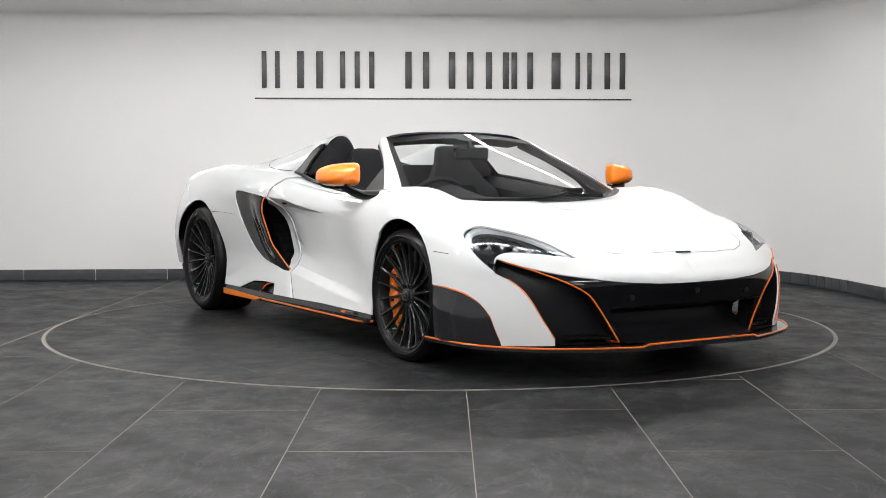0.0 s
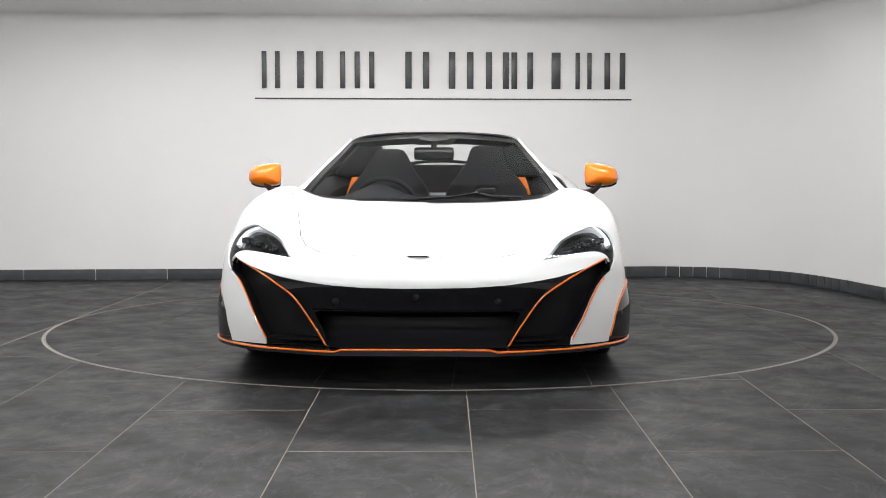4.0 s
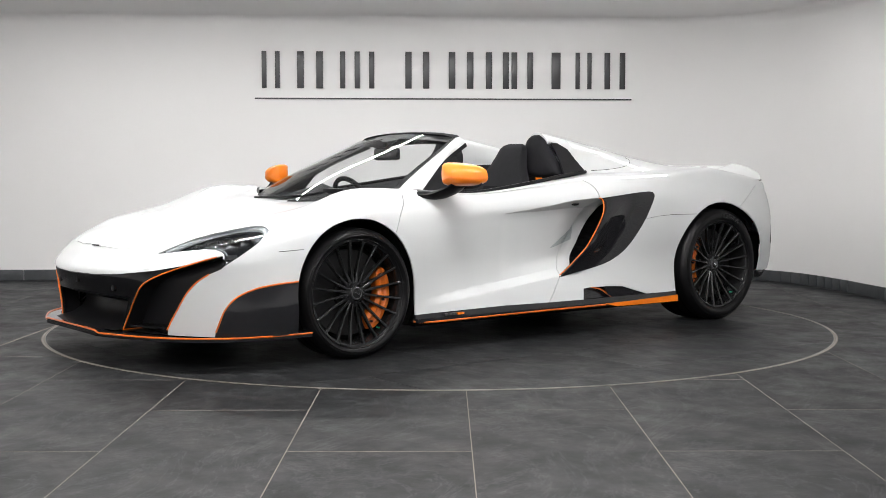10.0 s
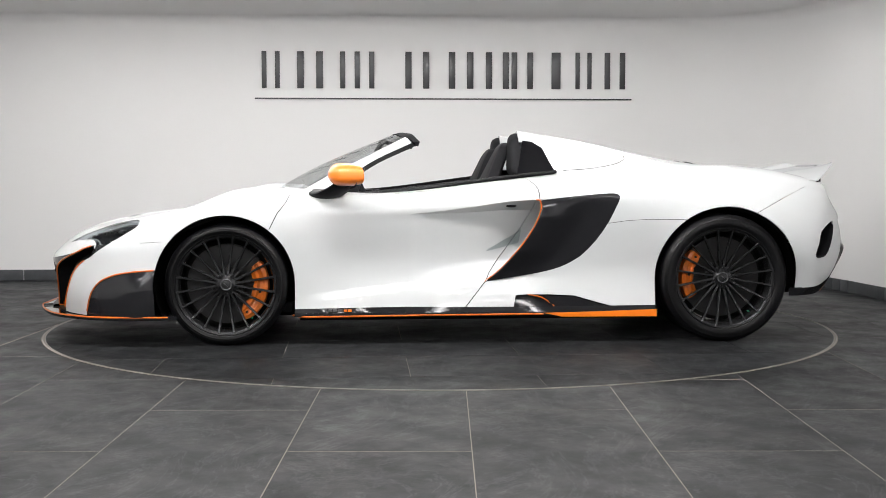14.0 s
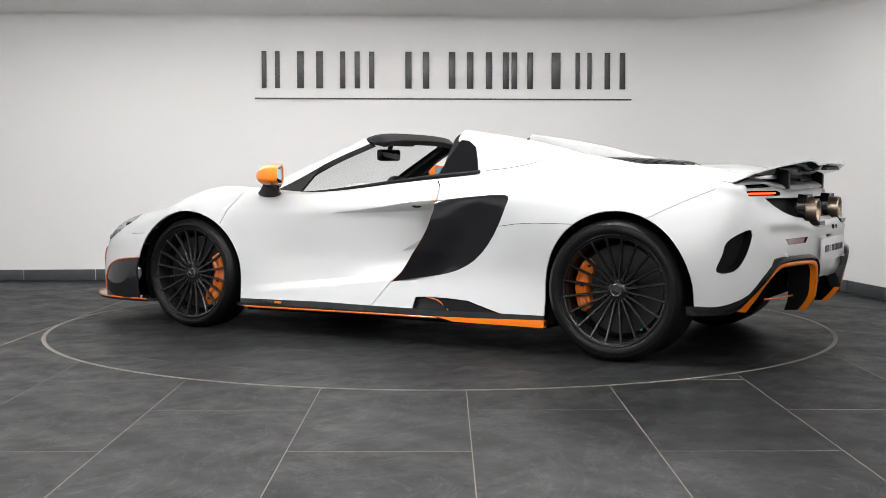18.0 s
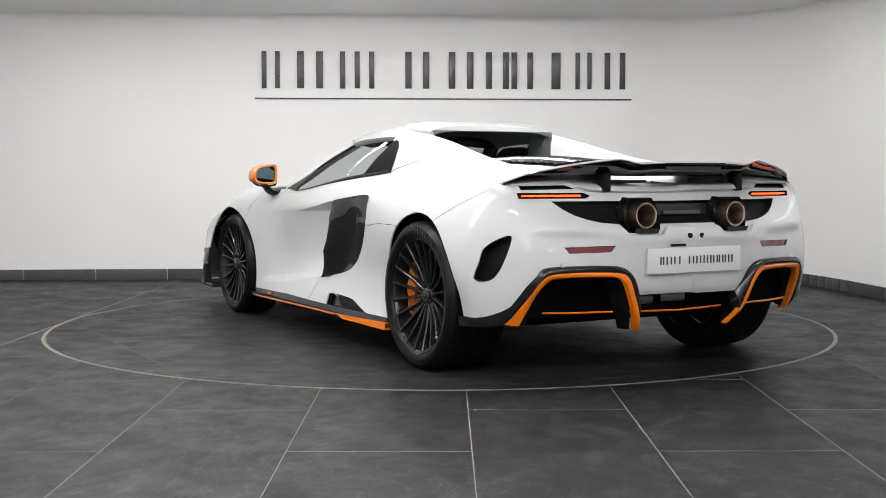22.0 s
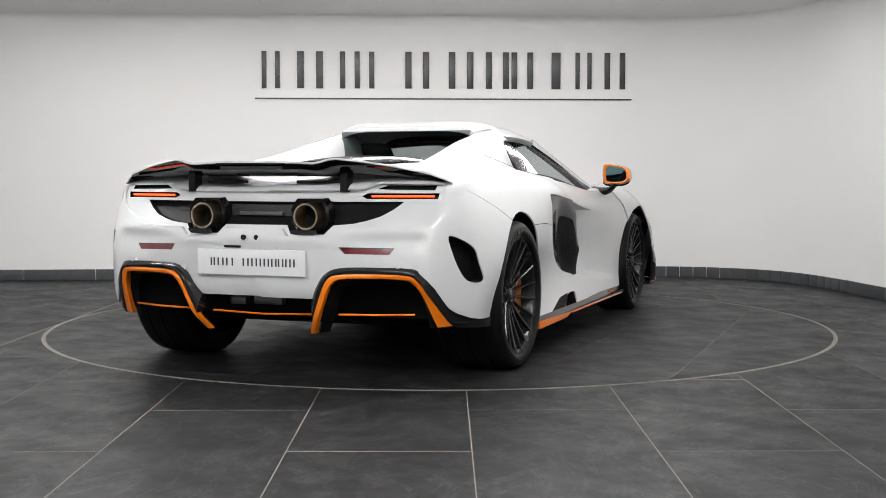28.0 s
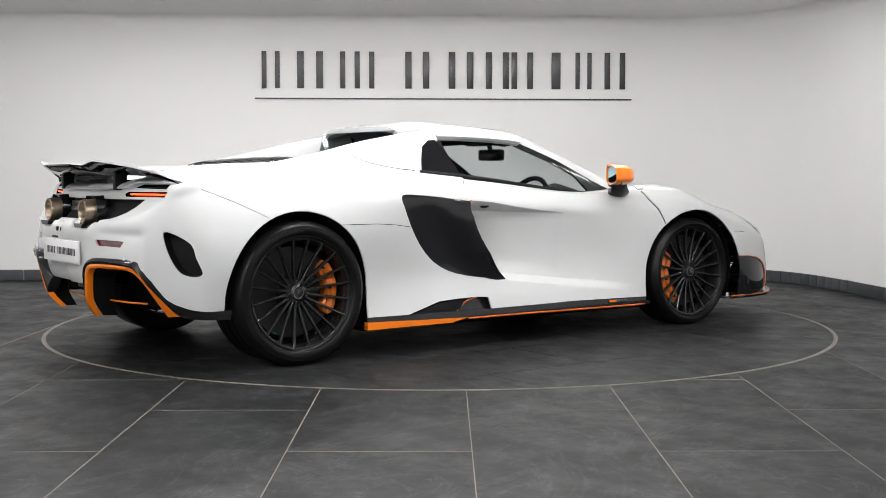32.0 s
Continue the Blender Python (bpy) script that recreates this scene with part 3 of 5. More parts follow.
def build_body():
    full = skin_bm()
    full.normal_update()
    probe = min(full.faces, key=lambda f: (f.calc_center_median() - Vector((0.5, 0.87, 0.5))).length)
    if probe.normal.y < 0:
        bmesh.ops.reverse_faces(full, faces=full.faces)
    whole = full.copy()
    body = full
    bv = BVHTree.FromBMesh(whole)
    # door recess, with sharp edges along the shoulder line
    fine = [f for f in body.faces if f.calc_center_median().y > .55 and -.40 < f.calc_center_median().x < .35 and .30 < f.calc_center_median().z < .80]
    bmesh.ops.subdivide_edges(body, edges=list({e for f in fine for e in f.edges}), cuts=2, use_grid_fill=True)
    line = smooth2(CREASE[:6], 3)
    cookie(body, line + [(x, z - crease(x)[1] - .0008) for x, z in line[::-1]], SIDE, flank)
    cookie(body, [(-.05, .3362), (.92, .2246), (.92, .2624), (-.05, .374)], SIDE, flank)
    for v in body.verts:
        v.co.y -= scoop(v.co)
        if v.co.x < -1.7 and .3 < v.co.z < .68:
            y, z = v.co.y, v.co.z
            v.co.x += .024 * ease((.765 - y) / .05) * ease((y - .33) / .22) * ease((.675 - z) / .05)

    # near-black sheet added under the skin, so that gaps look shaded
    gap_sheet = whole.copy()
    for x, z, r in ((1.34, .325, .375), (-1.345, .345, .395)):
        c = [(x + r * math.cos(2 * math.pi * k / 40), z + r * math.sin(2 * math.pi * k / 40)) for k in range(40)]
        bmesh.ops.delete(gap_sheet, geom=cookie(gap_sheet, c, SIDE, flank), context="FACES")
    pit = [(1.16, -.1), (1.14, .3), (1.05, .55), (.96, .66), (.80, .72), (.4, .715), (0, .69), (-.40, .62), (-.44, .30), (-.44, -.1)]
    bmesh.ops.delete(gap_sheet, geom=cookie(gap_sheet, pit, TOP, lambda c: c.z > .6), context="FACES")
    ends = [f for f in gap_sheet.faces if abs(f.calc_center_median().x) > 1.78 and f.calc_center_median().z < .62
            or f.calc_center_median().x > 1.6 or (f.calc_center_median().x < -1.7 and f.calc_center_median().z < .9)]
    bmesh.ops.delete(gap_sheet, geom=ends, context="FACES")
    gap_sheet.normal_update()
    move = {v: v.normal.copy() for v in gap_sheet.verts}
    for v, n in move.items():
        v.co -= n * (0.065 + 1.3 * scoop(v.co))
    both("gap_shade_sheet", gap_sheet, M_DARK, car)

    # wheel arches
    for x, z, r in ((1.34, .325, .366), (-1.345, .345, .386)):
        c = [(x + r * math.cos(2 * math.pi * k / 56), z + r * math.sin(2 * math.pi * k / 56)) for k in range(56)]
        bmesh.ops.delete(body, geom=cookie(body, c, SIDE, flank), context="FACES")
    low = [(1.70, .0), (1.70, .33), (.974, .33), (.974, .0)]
    low2 = [(-.96, .0), (-.96, .33), (-1.73, .33), (-1.73, .0)]
    for q in (low, low2):
        bmesh.ops.delete(body, geom=cookie(body, q, SIDE, flank), context="FACES")
    # cockpit
    pit = [(1.19, -.1), (1.17, .3), (1.07, .56), (.985, .69), (.86, .745), (.62, .765), (.38, .763), (0, .745), (-.22, .70), (-.46, .645), (-.50, .33), (-.52, -.1)]
    bmesh.ops.delete(body, geom=cookie(body, pit, TOP, lambda c: c.z > .6), context="FACES")

    # nose: dark intakes, headlights, carbon corners
    nose = lambda c: c.x > 1.5
    lamp = smooth2([(-1.125, .534), (-1.007, .588), (-.878, .629), (-.75, .655), (-.67, .664), (-.622, .650), (-.612, .622), (-.655, .575), (-.705, .533), (-.755, .497), (-.787, .474)], 3)
    lamp += smooth2([(-.787, .474), (-.783, .50), (-.775, .523), (-.79, .546), (-.845, .559), (-.97, .551), (-1.125, .534)], 3)[1:-1]
    fs = cookie(body, lamp, DIAG, lambda c: c.x > 1.6 and c.y > .45 and c.z > .42)
    lens = take(body, fs)
    build_headlight(lens, bv)
    mouth = [(-.1, .425), (.0, .425), (.22, .427), (.39, .436), (.51, .449), (.61, .463), (.687, .480), (.752, .498), (.80, .517), (.838, .533), (.858, .50), (.856, .474), (.822, .450), (.79, .415), (.757, .360),
             (.718, .277), (.668, .19), (.66, .1), (-.1, .1)]
    region = take(body, cookie(body, mouth, FRONT, lambda c: c.x > 1.9))
    build_front(region, bv)
    wing = smooth2([(1.70, .405), (1.80, .398), (1.893, .384), (1.96, .36), (1.996, .337), (2.03, .30), (2.044, .278), (2.071, .184)], 2) + [(2.08, .1), (1.6, .1), (1.6, .405)]
    w = take(body, cookie(body, wing, SIDE, lambda c: c.x > 1.55 and c.y > .5))
    for v in w.verts:
        v.co.y += flare(v.co.x, v.co.z)
    both("corner_panel", shell(w, .012), M_CARBON, car, "glossy dark carbon corner panel")
    trim_line("corner_trim", bv, [(1.70, .405), (1.80, .398), (1.893, .384), (1.96, .36), (2.0, .335), (2.03, .30), (2.05, .26), (2.071, .184)], SIDE, .0044, lift=lambda x, z: .002 + flare(x, z))

    # side intake blade
    blade = smooth2([(-.335, .764), (-.386, .772), (-.52, .787), (-.656, .799), (-.73, .802), (-.757, .794), (-.762, .776), (-.75, .746), (-.705, .65), (-.639, .55), (-.553, .462), (-.446, .405), (-.331, .375), (-.18, .352)], 2)
    blade += smooth2(ORANGE_EDGE, 2)[:-1]
    bl = take(whole, cookie(whole, blade, SIDE, flank))
    bmesh.ops.subdivide_edges(bl, edges=[e for e in bl.edges if e.calc_length() > .04], cuts=1)
    for v in bl.verts:
        v.co.y += proud(v.co.x, v.co.z)
    both("intake_blade", shell(bl, .02), M_CARBON, car, "glossy dark carbon intake blade")
    behind = blade[:-len(smooth2(ORANGE_EDGE, 2)) + 1] + [(-.10, .345)] + [(x - .065, z) for x, z in ORANGE_EDGE[1:-1]]
    bmesh.ops.delete(body, geom=cookie(body, behind, SIDE, flank), context="FACES")
    trim_line("intake_trim", bv, [(x + .004, z) for x, z in ORANGE_EDGE] + [(-.312, .768)], SIDE, .0038, lift=lambda x, z: proud(x, z) - .013)
    tray = bmesh.new()
    grid_mesh(tray, [[(x, y, z) for z in (.30, .45, .62, .80)] for x, y in ((-.02, .69), (-.2, .72), (-.45, .70), (-.8, .66))])
    both("intake_duct", tray, M_DARK, car)

    # sills
    skirt = [(.985, .19), (.4, .2), (.08, .197), (-.3, .196), (-.965, .20), (-.965, .1), (.985, .1)]
    s = take(body, cookie(body, skirt, SIDE, flank))
    both("side_skirt", shell(s, .015), M_CARBON, car, "glossy dark carbon sill")
    sc = [(-.204, .257), (-.27, .262), (-.40, .26), (-.522, .253), (-.638, .22), (-.737, .193), (-.191, .196)]
    s = take(body, cookie(body, sc, SIDE, flank))
    both("sill_scoop", recess(s, (0, -.03, 0)), M_CARBON, car, "dark carbon sill scoop")
    bm = bmesh.new()
    prism(bm, [(-.36, .255), (-.52, .247), (-.63, .215), (-.72, .192), (-.40, .196)], .885, .915, "y")
    both("scoop_fin", bm, M_CARBON, car)
    trim_line("scoop_trim", bv, [(-.27, .26), (-.34, .245), (-.39, .215), (-.41, .198)], SIDE, .004, lift=-.006)
    for sgn in (1, -1):
        bm = bmesh.new()
        prism(bm, [(.985, sgn * .88), (.975, sgn * .925), (.90, sgn * .925), (0, sgn * .928), (-.965, sgn * .93), (-.965, sgn * .85)], .150, .168)
        part("sill_lip", bm, M_CARBON, car)
        bm = bmesh.new()
        tube(bm, [(.985, sgn * .895, .158), (.965, sgn * .915, .153), (.90, sgn * .928, .151), (0, sgn * .931, .157), (-.35, sgn * .933, .158)], .0052, 6)
        part("sill_trim", bm, M_STRIPE, car, "thin orange pinstripe")
        bm = bmesh.new()
        prism(bm, [(-.35, .163), (-.45, .142), (-.965, .140), (-.965, .178), (-.6, .168)], sgn * .90, sgn * .934, "y")
        part("sill_trim", bm, M_ORANGE, car, "broad orange sill end")

    # tail
    tail = lambda c: c.x < -1.6
    vent = smooth2([(.372, .645), (.318, .634), (.252, .592), (.231, .531), (.207, .465), (.235, .447), (.289, .460), (.326, .506), (.357, .578)], 3, True)
    v = take(body, cookie(body, vent, RDIAG, lambda c: c.x < -1.7 and c.y > .5))
    both("corner_vent", recess(v, (.05, -.05, 0)), M_BLACK, car, "black corner air outlet")
    inset = smooth2([(.797, .862), (.80, .825), (.786, .785), (.735, .742), (.655, .708), (.56, .686), (.45, .678), (.37, .676)], 3) + [(.335, .645), (.17, .645), (.14, .676), (-.1, .676), (-.1, .832), (.30, .832), (.46, .84), (.52, .866)]
    back = take(body, cookie(body, inset, FRONT, lambda c: c.x < -1.72 and c.z > .6))
    panel = [(.635, .79), (-.1, .788), (-.1, .69), (.15, .69), (.178, .652), (.326, .652), (.358, .690), (.444, .698), (.50, .711), (.55, .728), (.595, .755)]
    p = take(back, cookie(back, panel, FRONT, lambda c: True))
    recess(p, (.03, 0, 0))
    for v in p.verts:
        v.co.x += .022
    both("tail_panel", p, M_BLACK, car, "black tail panel")
    for poly, deep in (([(.775, .826), (.475, .825), (.45, .813), (.474, .801), (.77, .801)], .02), ([(.757, .859), (.552, .859), (.51, .842), (.755, .838)], .015)):
        l = take(back, cookie(back, poly, FRONT, lambda c: True))
        recess(l, (deep, 0, 0))
        for v in l.verts:
            v.co.x += .022
        both("lamp_slot", l, M_GLOSSBLACK, car, "dark tail lamp recess")
    recess_rim(back, body_rim(inset), (.022, 0, 0))
    both("tail_inset", back, M_PAINT, car)
    fs = lambda y, z: skin_at(bv, FRONT, y, z, Vector((-1, 0, 0)))
    line = [fs(y, .813) + Vector((.030, 0, 0)) for y in np.linspace(.49, .752, 8)]
    bm = bmesh.new()
    tube(bm, line, .0042, 8)
    both("tail_lamp", bm, M_TAIL, car, "glowing red tail light strip")
    cut = [(-.1, .383), (.0, .383), (.27, .383), (.305, .43), (.345, .485), (.37, .503), (.41, .513), (.55, .517), (.66, .517), (.70, .511), (.735, .493), (.76, .465), (.785, .43), (.825, .345), (.85, .322),
           (.89, .30), (.93, .285), (.99, .28), (.99, .05), (-.1, .05)]
    bmesh.ops.delete(body, geom=cookie(body, cut, FRONT, tail), context="FACES")
    refl = [(.633, .598), (.401, .602), (.423, .573), (.613, .571)]
    r = take(body, cookie(body, refl, FRONT, lambda c: c.x < -1.9))
    both("reflector", recess(r, (.006, 0, 0)), M_REFLECT, car, "dark red reflector")

    # shut lines
    def slit(line, plane, ok, w=.0045):
        for q in strip_poly(line, w):
            bmesh.ops.delete(body, geom=cookie(body, q, plane, ok), context="FACES")
    slit([(1.0, .80), (1.022, .754), (1.064, .701), (1.106, .615)], SIDE, flank)
    slit([(-.27, .90), (-.277, .879), (-.318, .845), (-.330, .82), (-.333, .775)], SIDE, flank)
    slit([(-.333, .775), (-.312, .752), (-.297, .702), (-.245, .61), (-.165, .50), (-.068, .375), (-.039, .327), (.076, .185)], SIDE, flank)
    slit([(-.702, .641), (-.80, .655), (-.908, .662), (-1.12, .662)], SIDE, flank, .003)
    slit([(-1.505, .697), (-1.658, .773), (-1.80, .835)], SIDE, flank, .003)
    slit([(1.779, .546), (1.66, .553)], SIDE, flank, .003)
    slit([(1.30, .70), (1.576, .622), (2.031, .541), (2.15, .50), (2.21, .44), (2.25, .37), (2.28, .2), (2.29, -.05)], TOP, lambda c: c.x > 1.2 and c.z > .5, .003)
    # doors and bonnet as panels of their own
    door = [(1.0, .83), (1.022, .754), (1.064, .701), (1.106, .615), (1.0, .33), (.974, .19), (.076, .185), (-.039, .327), (-.068, .375), (-.165, .50), (-.245, .61), (-.297, .702), (-.312, .752), (-.333, .775),
            (-.330, .82), (-.318, .845), (-.277, .879), (-.27, .92)]
    both("door", shell(take(body, [f for f in body.faces if flank(f.calc_center_median()) and in_poly((f.calc_center_median().x, f.calc_center_median().z), door)]), .008), M_PAINT, car)
    hood = [(1.30, .70), (1.576, .622), (2.031, .541), (2.15, .50), (2.21, .44), (2.25, .37), (2.28, .2), (2.29, -.05), (1.1, -.05), (1.1, .60)]
    h = take(body, [f for f in body.faces if f.calc_center_median().z > .5 and f.calc_center_median().x > 1.0 and in_poly((f.calc_center_median().x, f.calc_center_median().y), hood)])
    part("bonnet", shell(join_halves(h), .008), M_PAINT, car)
    part("body_shell", shell(join_halves(body), .008), M_PAINT, car)
    return bv


def join_halves(bm):
    bmesh.ops.mirror(bm, geom=bm.verts[:] + bm.edges[:] + bm.faces[:], axis="Y", merge_dist=1e-4)
    return bm


def skin_at(bv, plane, a, b, way):
    """Point of the skin behind (a, b) of a plane, met from outside."""
    o = plane[0] * a + plane[1] * b + way * 5
    hit = bv.ray_cast(o, -way)
    return hit[0] if hit[0] is not None else o - way * 5


def trim_line(name, bv, line, plane, r, way=None, lift=.002):
    """A thin orange pinstripe on the skin, on both sides."""
    d = way or {id(SIDE): Vector((0, 1, 0)), id(FRONT): Vector((1, 0, 0))}[id(plane)]
    pts = [skin_at(bv, plane, a, b, d) + d * (lift(a, b) if callable(lift) else lift) for a, b in smooth2(line, 4)]
    bm = bmesh.new()
    tube(bm, pts, r, 6)
    both(name, bm, M_STRIPE, car, "thin orange pinstripe")


M_STRIPE = mat("orange_pinstripe", (0.66, 0.13, 0.006), 0.3, coat=0.5)
M_CALIPER = mat("caliper_orange", (0.62, 0.135, 0.008), 0.38, coat=0.3, var=0.15, scale=60)
M_VALVE = mat("valve_green", (0.01, 0.35, 0.16), 0.4)
M_DISC = mat("brake_disc_dark", (0.016, 0.016, 0.017), 0.5, metal=0.3, var=0.5, scale=120)
M_TAIL = mat("tail_red", (1.0, 0.06, 0.014), emit=3.4)
M_SIDEGLASS = glass("side_glass", (0.66, 0.70, 0.70), mixfac=0.006, edge=0.3)
M_REFLECT = mat("reflector_red", (0.13, 0.006, 0.012), 0.2, coat=1.0)
M_LAMPIN = mat("lamp_inside", (0.010, 0.011, 0.013), 0.2, metal=0.3, var=0.4, scale=18)
M_BEZEL = mat("lamp_bezel", (0.86, 0.88, 0.90), 0.3)
M_DRL = mat("lamp_white", (0.16, 0.17, 0.18), 0.25)
M_PLATE = mat("plate_silver", (0.66, 0.67, 0.68), 0.25, coat=0.5)
M_MESH = mat("mesh_black", (0.02, 0.02, 0.021), 0.5, var=0.8, scale=220)
M_MIRROR = mat("mirror_glass", (0.30, 0.48, 0.52), 0.02, metal=1.0)


def build_headlight(lens, bv):
    back = lens.copy()
    glass_l = lens.copy()
    lens.free()
    recess(back, Vector((-.045, -.03, -.012)))
    for sgn in (1, -1):
        hl = tagged(new("headlight"), "slender swept headlight with clear lens")
        hl.parent = car
        b = back.copy() if sgn > 0 else mirrored(back)
        part("housing", b, M_LAMPIN, hl, "grey lamp housing")
        g = glass_l.copy() if sgn > 0 else mirrored(glass_l)
        ob = part("lens", g, M_LENS, hl, "clear lens")
        ob.visible_shadow = False
        out = Vector((math.cos(radians(43.45)), math.sin(radians(43.45)), 0))
        for a, z, k in ((-.700, .612, 1.0), (-.762, .607, 1.0), (-.824, .600, .92), (-.884, .590, .8), (-.938, .578, .66)):
            c = skin_at(bv, DIAG, a, z, out) - out * .024 - Vector((0, 0, .012))
            at = Matrix.Translation((c.x, sgn * c.y, c.z)) @ Matrix.Rotation(sgn * radians(30), 4, "Z")
            bm = bmesh.new()
            box(bm, -.03, .002, -.021 * k, .021 * k, -.013 * k, .013 * k, .004)
            part("led_module", bm, M_GLOSSBLACK, hl, "dark square lamp module", m=at)
            for dy in (-.011 * k, .011 * k):
                bm = bmesh.new()
                box(bm, .001, .0034, dy - .006 * k, dy + .006 * k, -.006 * k, .007 * k, .0015)
                part("led_cell", bm, M_STEEL, hl, "small pale lamp cell", m=at)
        pts = [(2.20, .545, .531), (2.12, .675, .546), (2.045, .77, .556), (2.012, .815, .546), (2.008, .838, .522), (2.022, .850, .485)]
        bm = bmesh.new()
        tube(bm, [(x - .006, sgn * (y - .004), z) for x, y, z in smooth2(pts, 4)], .0055, 8)
        part("daylight_strip", bm, M_DRL, hl, "white daylight strip")
        pts = [(2.18, .558, .545), (2.09, .60, .590), (1.97, .65, .628), (1.87, .72, .650), (1.805, .785, .655), (1.795, .83, .638), (1.815, .855, .61), (1.86, .87, .575)]
        bm = bmesh.new()
        tube(bm, [(x - .010, sgn * (y - .008), z - .010) for x, y, z in smooth2(pts, 4)], .0175, 8)
        part("bezel", bm, M_BEZEL, hl, "silver inner bezel")
    back.free(), glass_l.free()


def build_front(region, bv):
    """Nose intakes: a centre band with sensors, a low slot and two deep side ducts."""
    arc = [(.824, .527), (.80, .517), (.739, .492), (.66, .456), (.584, .414), (.535, .378), (.487, .317), (.438, .245), (.388, .165)]
    arc = smooth2(arc, 3)
    duct = arc + [(.385, .09), (.9, .09), (.9, .54), (.83, .54)]
    d = take(region, cookie(region, duct, FRONT, lambda c: c.x > 1.5))
    both("side_duct", recess(d, (-.09, -.015, 0)), M_BLACK, car, "black side air intake")
    slot = [(-.1, .155), (.375, .155), (.41, .245), (.442, .312), (.42, .322), (-.1, .326)]
    bmesh.ops.delete(region, geom=cookie(region, slot, FRONT, lambda c: c.x > 1.5), context="FACES")
    bm = bmesh.new()
    rows = []
    for y in np.linspace(-1, 1, 23):
        back = -.05 * y * y
        rows.append([(x + back, y * w, z) for x, w, z in ((2.372, .455, .330), (2.352, .452, .318), (2.27, .44, .308), (2.235, .43, .285), (2.235, .42, .25), (2.262, .41, .215), (2.32, .395, .185), (2.41, .385, .170))])
    grid_mesh(bm, rows)
    part("lower_intake", bm, M_BLACK, car, "black hollow above the splitter")
    both("nose_band", shell(region, .01), M_GLOSSBLACK, car, "gloss black nose band")
    trim_line("duct_trim", bv, arc, FRONT, .0040)
    trim_line("blade_trim", bv, [(.822, .450), (.79, .415), (.757, .360), (.718, .277), (.668, .19)], FRONT, .0036, lift=.004)
    for y0, z0 in ((.345, .367), (-.345, .367), (.0, .388)):
        bm = bmesh.new()
        lathe(bm, [(.001, .012), (.014, .010), (.017, 0), (.017, -.02)], 20, "x")
        part("parking_sensor", bm, M_BLACK, car, m=Matrix.Translation((skin_at(bv, FRONT, abs(y0) + .001, z0, Vector((1, 0, 0))).x - .005, y0, z0)))
    for sgn in (1, -1):
        for k in range(5):
            bm = bmesh.new()
            z = .20 + .035 * k
            tube(bm, [(2.20 - .02 * k * .2, sgn * .46, z), (2.10, sgn * .62, z + .008), (2.03, sgn * .72, z + .012)], .0035, 5)
            part("duct_slat", bm, M_BLACK, car)
        bm = bmesh.new()
        prism(bm, [(2.30, sgn * .42), (2.22, sgn * .62), (2.13, sgn * .63), (2.20, sgn * .42)], .186, .196)
        part("duct_vane", bm, M_GLOSSBLACK, car)
    # splitter
    plan = smooth2([(2.428, 0), (2.428, .20), (2.43, .30), (2.425, .345), (2.372, .50), (2.285, .68), (2.18, .80), (2.04, .905), (1.89, .952), (1.72, .966), (1.63, .968)], 4)
    outer = plan[::-1] + [(x, -y) for x, y in plan[1:]]
    inner = [(x - .16, y * .80) for x, y in outer]
    bm = bmesh.new()
    up = lambda y: .010 * max(0.0, min(1.0, (.345 - abs(y)) / .03))
    rows = [[(x, y, .142), (x, y, .158 + up(y)), (u, v, .166 + up(y)), (u, v, .146)] for (x, y), (u, v) in zip(outer, inner)]
    vs = grid_mesh(bm, rows, close_v=True)
    bm.faces.new(vs[0]), bm.faces.new(vs[-1][::-1])
    part("splitter", bm, M_CARBON, car, "glossy carbon front splitter")
    bm = bmesh.new()
    tube(bm, [(x + .001, y, .159 + up(y)) for x, y in outer], .0046, 6)
    part("splitter_trim", bm, M_STRIPE, car, "thin orange pinstripe")
    bm = bmesh.new()
    box(bm, 1.75, 2.22, -.66, .66, .146, .20)
    part("undertray", bm, M_DARK, car)


def build_under():
    bm = bmesh.new()
    box(bm, -.95, 2.2, -.60, .60, .125, .145)
    prism(bm, [(-.95, .127), (-.95, .147), (-1.72, .245), (-1.72, .225)], -.58, .58, "y")
    box(bm, -.94, .95, -.86, .86, .126, .149)
    part("undertray", bm, M_DARK, car, smooth=0)
    for x, z, r, w0, a0 in ((1.34, .325, .372, .60, -30), (-1.345, .345, .392, .56, -6)):
        bm = bmesh.new()
        rows = []
        for k in range(33):
            a = radians(a0 + (180 - 2 * a0) * k / 32)
            rows.append([(x + r * math.cos(a), y, z + r * math.sin(a)) for y in (w0, .75, .885)])
        grid_mesh(bm, rows)
        c = [bm.verts.new((x + r * math.cos(radians(a0 + (180 - 2 * a0) * k / 32)), w0, z + r * math.sin(radians(a0 + (180 - 2 * a0) * k / 32)))) for k in range(33)]
        bm.faces.new(c)
        both("wheel_arch_liner", bm, M_DARK, car)
    for xa, xb, zl in ((1.0, 1.72, .14), (-1.76, -.95, .25)):
        bm = bmesh.new()
        box(bm, xa, xb, -.55, .55, zl, .62)
        part("chassis", bm, M_DARK, car, smooth=0)


